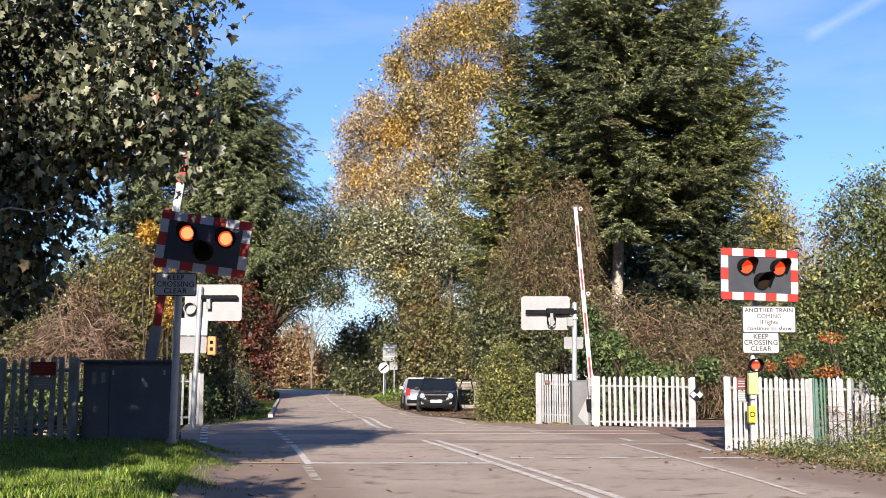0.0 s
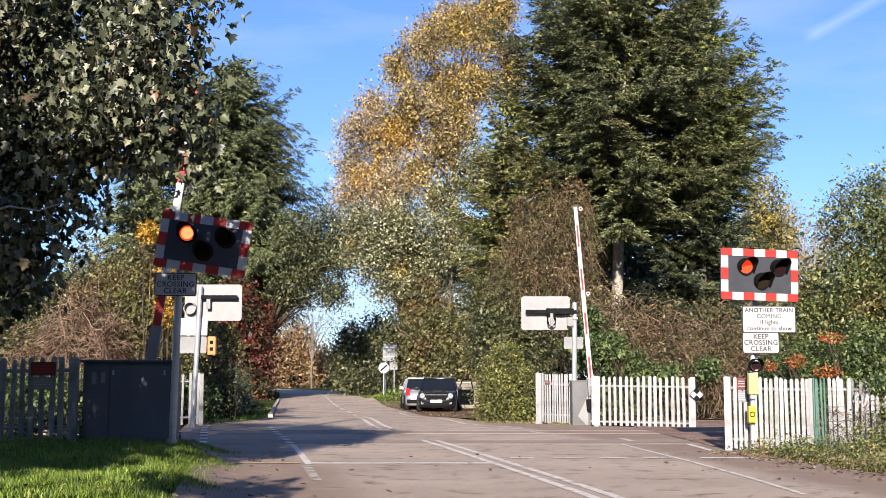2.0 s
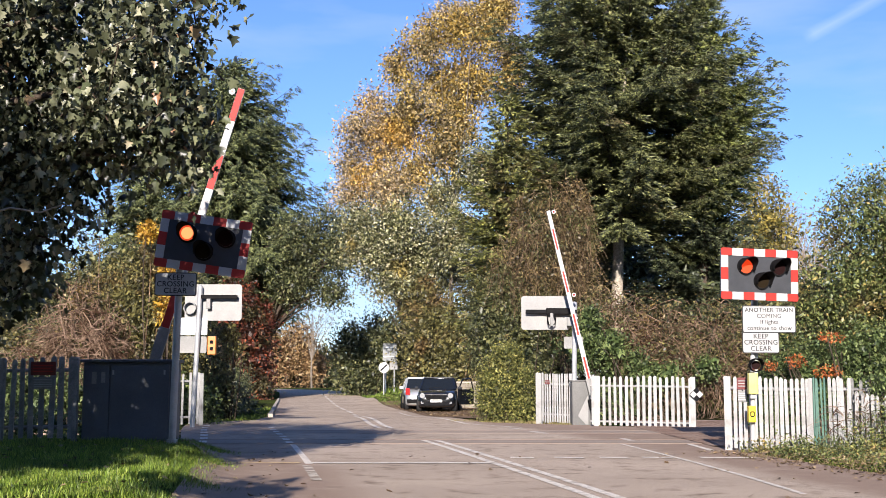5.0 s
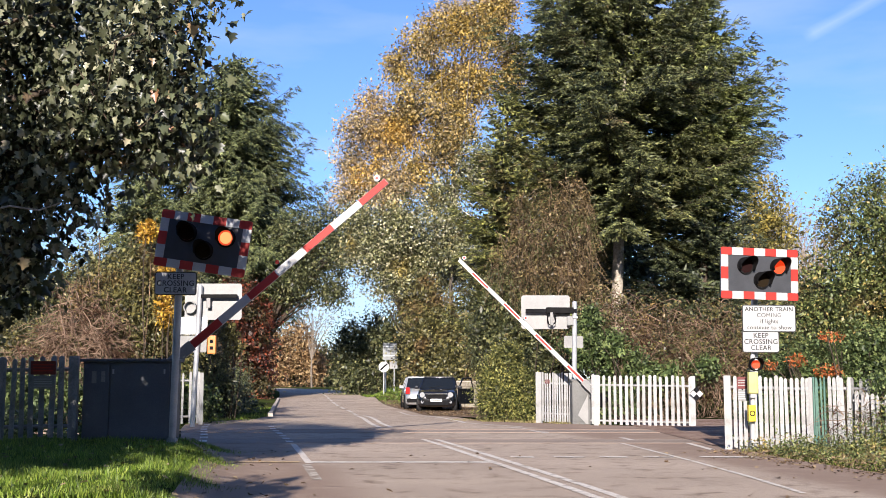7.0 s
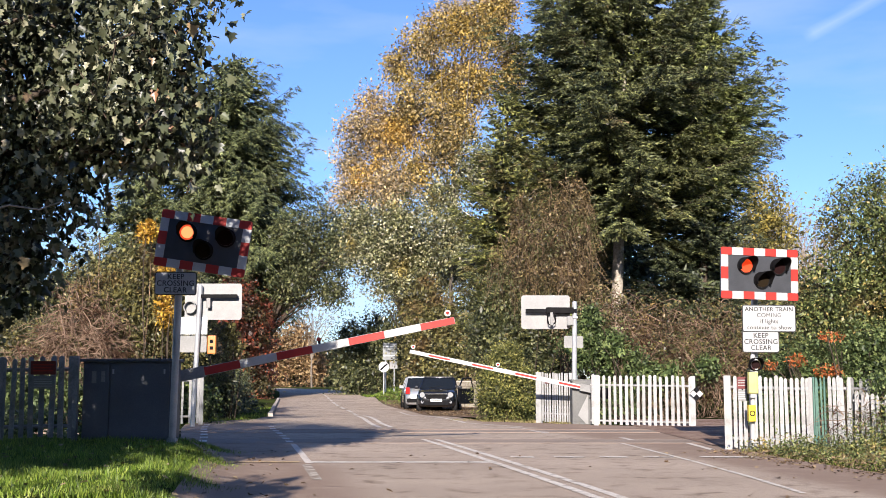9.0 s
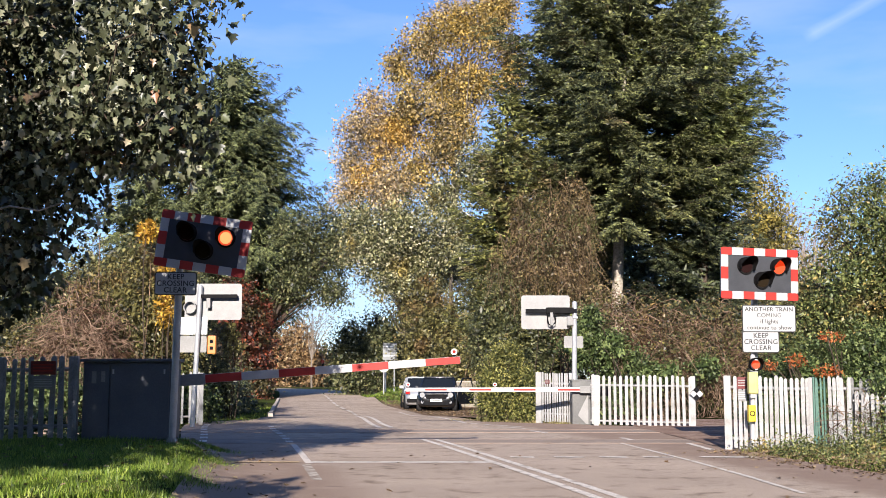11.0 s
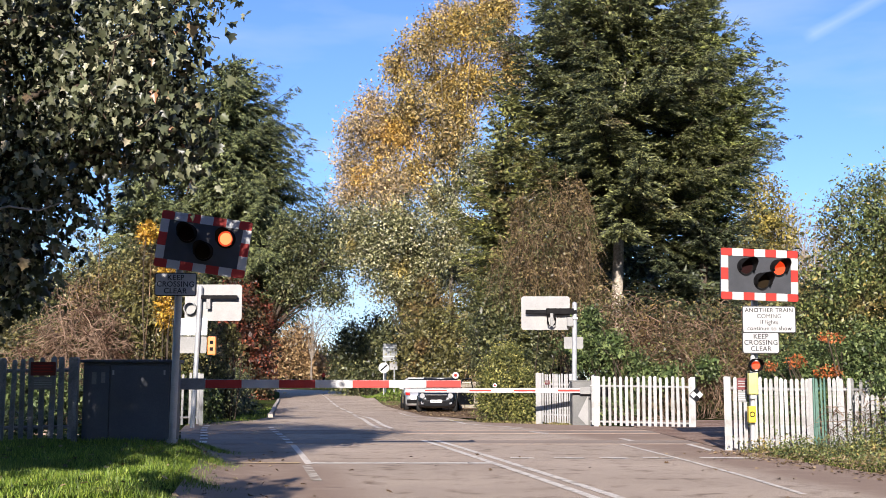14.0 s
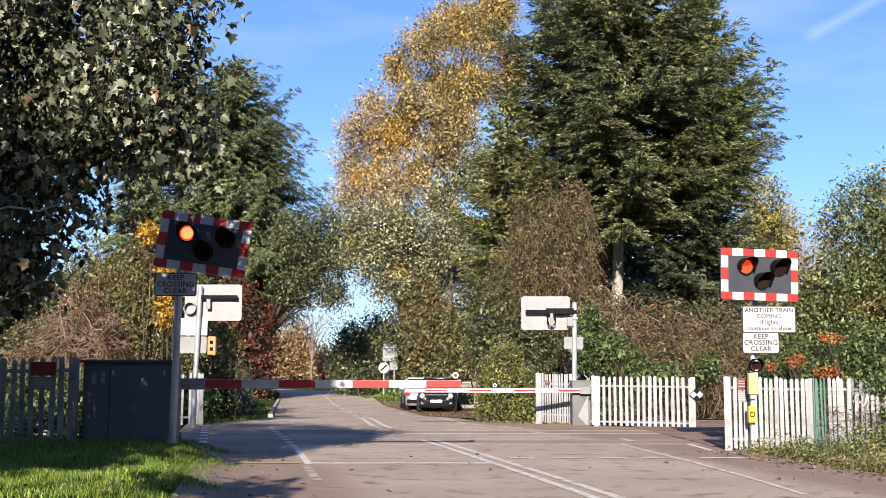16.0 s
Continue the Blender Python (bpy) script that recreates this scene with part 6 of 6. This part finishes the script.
    if door_open:
        hinge = pose(.88, -.55, 0, 0, 0, -40)
        door = part("open_door", box_bm(0, 0, .30, .07, 1.05, 1.0, .03), paint, root, "front door standing open", hinge)
        part("door_trim", box_bm(-.012, .04, .34, -.001, 1.0, .80, .004), M_DOORTRIM, door, "pale grey door lining")
        for p0, p1 in (((.03, .05, 1.0), (.0, .35, 1.45)), ((.0, .35, 1.45), (0, .92, 1.47)), ((0, .92, 1.47), (.03, 1.02, 1.0))):
            part("window_frame", rod_bm(p0, p1, .03, sides=8), paint, door)
    return root


car("parked_car", pose(-.19, 55.0, ground_z(-.19, 55) + .0, 0, 0, -3), M_CARBLACK, "glossy black compact car with its door open", True, True)
car("parked_car", pose(-1.08, 58.4, ground_z(-1.08, 58) + .0, 0, 0, 5), M_CARSILVER, "silver hatchback parked behind the black car", False)


# ---- signs down the lane ----
sp = empty("speed_limit_sign", pose(-3.72, 75, ground_z(-3.72, 75) - .05), "round white sign with a black diagonal bar on a post", "road sign")
pole_of(sp, (0, .05, 0), (0, .05, 1.75), .04)
disc = part("disc", disc_bm(.33, .02, -.01, 32), M_SIGNWHITE, sp, "", pose(0, 0, 1.72))
part("diagonal_bar", box_bm(-.28, -.014, -.05, .28, -.0105, .05), M_BLACK, disc, "black diagonal bar", pose(0, 0, 0, 0, -42, 0))
bs = empty("road_sign", pose(-3.45, 76, ground_z(-3.45, 76) - .05), "back of a grey rectangular road sign on two posts", "road sign")
for s in (-.20, .34):
    pole_of(bs, (s, 0, 0), (s, 0, 3.0), .04)
part("panel", plate_bm(.90, 1.10, .02, .04), M_SIGNBACK, bs, "grey sheet seen from behind", pose(.06, -.05, 2.56))
part("lower_panel", plate_bm(.50, .50, .02, .03), M_LIGHTBOX, bs, "", pose(.30, -.05, 1.70))
for z in (2.86, 2.28):
    part("stiffener", box_bm(-.34, -.085, z - .03, .46, -.06, z + .03), M_GALV, bs)


# ---- grass, weeds and fallen leaves ----
def grass(name, seed, x0, x1, y0, y1, n, size, mat, label, keep=None, width=.012):
    rng = np.random.default_rng(seed)
    x, y = rng.uniform(x0, x1, n), rng.uniform(y0, y1, n)
    tuft = np.sin(x * 3.1 + 1.3 * np.sin(y * 2.3)) * np.sin(y * 2.7 + x)
    ok = rng.random(n) < .55 + .4 * tuft
    if keep is not None:
        ok &= keep(x, y, rng)
    x, y, tuft = x[ok], y[ok], tuft[ok]
    p = np.stack([x, y, land(x, y) - .03], -1)
    w = unit(rng.normal(size=p.shape) * [.45, .45, .1] + [0, 0, 1])
    s = Soup()
    strew(s, BLADE, p, w, rng.normal(size=p.shape), size * rng.uniform(.5, 1.4, len(p)) * (1 + .4 * tuft), width)
    return tagged(new(name, s.mesh(name, mat)), label, "grass", kind="stuff")


def on_left(x, y, rng):
    return x - road_x(y) < -3.85 + .22 * np.sin(y * 2.1) + rng.normal(size=x.shape) * .10


def on_right(x, y, rng):
    return x - road_x(y) > 4.15 + .3 * np.sin(y * 1.7) + rng.normal(size=x.shape) * .25


grass("verge_grass", 81, -9.5, -1.5, 9.5, 19.0, 230000, .075, M_GRASS, "bright green verge grass", on_left, .014)
grass("verge_grass", 82, 3.5, 9.0, 10.5, 19.3, 38000, .035, M_GRASS, "rough green verge grass at the palings", on_right)
grass("verge_weeds", 83, 4.2, 9.0, 14.5, 19.2, 9000, .085, M_DRYGRASS, "dry straw-coloured weeds at the palings", on_right, .012)
grass("verge_grass", 84, -6.5, -.8, 66, 90, 16000, .13, M_GRASS, "green grass on the bank by the signs", lambda x, y, r: (x - road_x(y) > 2.9 + .2 * r.normal(size=x.shape)), .035)
grass("verge_grass", 85, .2, 4.2, 28.3, 34.5, 9000, .07, M_DRYGRASS, "grass tufts below the laurel and palings", lambda x, y, r: (y > 32.8 - .75 * x + .25 * r.normal(size=x.shape)), .02)
grass("verge_grass", 86, -13, -5.0, 30.0, 62, 15000, .08, M_GRASS, "rough grass along the lane edge", lambda x, y, r: x - road_x(y) < -3.25 + .12 * r.normal(size=x.shape), .022)

shrub("bramble_clump", 87, (6.2, 18.3), [(5.0, 18.75, .06, .35, .18, .12), (5.5, 18.6, .08, .4, .2, .16), (6.0, 18.45, .10, .4, .2, .18), (6.5, 18.2, .16, .4, .22, .30), (7.0, 17.9, .25, .4, .25, .42), (6.75, 18.3, .55, .22, .1, .25), (6.42, 18.5, .45, .10, .06, .30), (6.2, 17.7, .05, .6, .3, .14), (5.4, 18.1, .03, .5, .3, .10)], 9000, .038, M_SUMAC, "green and browning brambles growing through the white palings", stems=1, stem_mat=M_TWIG, inner=.2, core=0)
shrub("bramble_clump", 88, (7.2, 18.2), [(7.05, 18.3, .95, .22, .15, .25), (7.2, 18.1, .6, .3, .2, .4), (6.8, 18.5, 1.08, .2, .1, .12)], 5200, .045, M_IVY, "fresh green brambles over the palings", stems=26, inner=.2, core=0)
shrub("low_weeds", 90, (6.1, 16.6), [(5.5, 18.0, .04, .6, .45, .12), (6.3, 17.3, .05, .8, .6, .14), (5.7, 17.2, .03, .5, .5, .09), (6.1, 16.3, .04, .7, .6, .12), (6.6, 15.4, .04, .8, .6, .13), (5.9, 15.3, .03, .4, .5, .07)], 4200, .034, M_SUMAC, "low green and brown weeds along the road edge", "weeds", stems=1, inner=.1, core=0, kind="stuff")
tangle("bramble_stems", 89, (6.6, 18.5), [(6.5, 18.5, .7, .3, .08, .4), (6.9, 18.3, .6, .3, .1, .4), (6.1, 18.6, .5, .15, .08, .4)], 70, .5, .006, M_TWIG, "dry bramble stems hooked over the palings")


def litter(seed, n, x0, x1, y0, y1, keep, label, size=.06):
    rng = np.random.default_rng(seed)
    x, y = rng.uniform(x0, x1, n), rng.uniform(y0, y1, n)
    ok = keep(x, y, rng)
    x, y = x[ok], y[ok]
    p = np.stack([x, y, land(x, y) + .024], -1)
    s = Soup()
    strew(s, MAPLE, p, rng.normal(size=p.shape) * [1, 1, .12], rng.normal(size=p.shape) * .25 + [0, 0, 1], size * rng.uniform(.6, 1.3, len(p)))
    return tagged(new("fallen_leaf_litter", s.mesh("fallen_leaf_litter", M_FALLEN)), label, "leaf litter", kind="stuff")


litter(91, 1500, -6, 6, 9.5, 19, lambda x, y, r: r.random(len(x)) < np.clip(.03 + .35 * smooth01((np.abs(x - road_x(y)) - 2.3) / 1.2), 0, 1), "scattered brown fallen leaves")
litter(93, 3200, 3.6, 8.2, 13.2, 19.2, lambda x, y, r: x - road_x(y) > 3.5 + .5 * np.abs(r.normal(size=x.shape)), "dry brown leaves and stalks along the palings", .05)
litter(92, 5200, -3.8, 1.5, 44, 74, lambda x, y, r: x - road_x(y) > 2.75 + .25 * np.abs(r.normal(size=x.shape)), "brown fallen leaves drifted along the lay-by", .075)


# ---- what moves ----
def switched(lens, at, lit_first, times):
    """Turns a lens by half a circle, in three steps, at every switching time."""
    step, rows, angle = 1 / 30, [], 0.0 if lit_first else 180.0
    rows.append((0.0, at @ pose(0, 0, 0, 0, 0, angle)))
    for t in times:
        k = math.floor(t * 30)
        for i in range(4):
            rows.append(((k + i - 1) * step, at @ pose(0, 0, 0, 0, 0, angle + 60 * i)))
        angle += 180.0
    rows.append((16.0, at @ pose(0, 0, 0, 0, 0, angle)))
    walk(lens, rows)


MAPLE_TREE = bpy.data.objects["maple_tree"]
FEATHERY_CYPRESS = bpy.data.objects["cypress_tree.002"]
LEFT_SWITCH = (.05, .45, .75, 1.15, 1.55, 1.93, 2.35, 2.75, 3.05, 3.45, 3.83, 4.22, 4.6, 4.93, 5.4, 5.78, 6.17, 6.55, 6.93, 7.35, 7.65, 8.05, 8.44, 8.85, 9.23,
               9.62, 10.04, 10.39, 10.78, 11.17, 11.56, 11.94, 12.25, 12.65, 13.06, 13.43, 13.85, 14.2, 14.56, 14.93, 15.36, 15.75)
RIGHT_SWITCH = (.05, .35, .65, 1.05, 1.35, 1.63, 1.93, 2.35, 2.75, 3.05, 3.45, 3.83, 4.22, 4.6, 4.93, 5.4, 5.78, 6.17, 6.55, 6.93, 7.35, 7.65, 8.05, 8.44, 8.85, 9.23,
                9.62, 10.04, 10.39, 10.78, 11.17, 11.56, 11.94, 12.25, 12.65, 13.06, 13.43, 13.85, 14.2, 14.56, 14.93, 15.36, 15.75)


def motions():
    near_boom, z = BOOMS["near"]
    walk(near_boom, [(t, pose(0, -.14, z, 0, -a, 0)) for t, a in ((0, 82), (4.2, 82), (4.6, 79.5), (5.0, 73.5), (5.5, 65), (6.0, 56), (6.3, 51.3), (6.5, 48.4), (7.0, 40.6),
                                                                 (7.5, 34.0), (8.0, 26.6), (8.5, 19.1), (9.0, 11.5), (9.2, 9.1), (9.8, 6.3), (10.6, 4.7), (11.3, 3.4), (11.5, 2.5), (11.7, 1.6), (11.9, .8), (12.2, .2), (12.4, 0), (16, 0))])
    far_boom, z = BOOMS["far"]
    walk(far_boom, [(t, pose(0, -.14, z, 0, a, 0)) for t, a in ((0, 85.6), (4.2, 85.6), (4.6, 83), (5.0, 77), (5.5, 68), (6.0, 59.5), (6.3, 54.6), (6.5, 51.5), (7.0, 44.5),
                                                               (7.5, 36.5), (8.0, 28), (8.5, 19.7), (9.0, 11.8), (9.2, 9.0), (9.8, 3.4), (10.4, .6), (10.8, 0), (16, 0))])
    for key in ("near_left", "near_right"):
        for lens, times in zip(LENSES[key], (LEFT_SWITCH, RIGHT_SWITCH)):
            switched(lens, lens.matrix_basis.copy(), True, times)
    for tree, swing, pace in ((MAPLE_TREE, .22, 1.9), (FEATHERY_CYPRESS, .10, 1.3)):
        home = tree.matrix_basis.copy()
        walk(tree, [(t, home @ pose(0, 0, 0, swing * .6 * math.sin(pace * t + 1), swing * math.sin(pace * t * 1.37), 0)) for t in np.arange(0, 16.01, .5)])
    beacon = LENSES["beacon"][0]
    switched(beacon, beacon.matrix_basis.copy(), True, RIGHT_SWITCH)


motions()
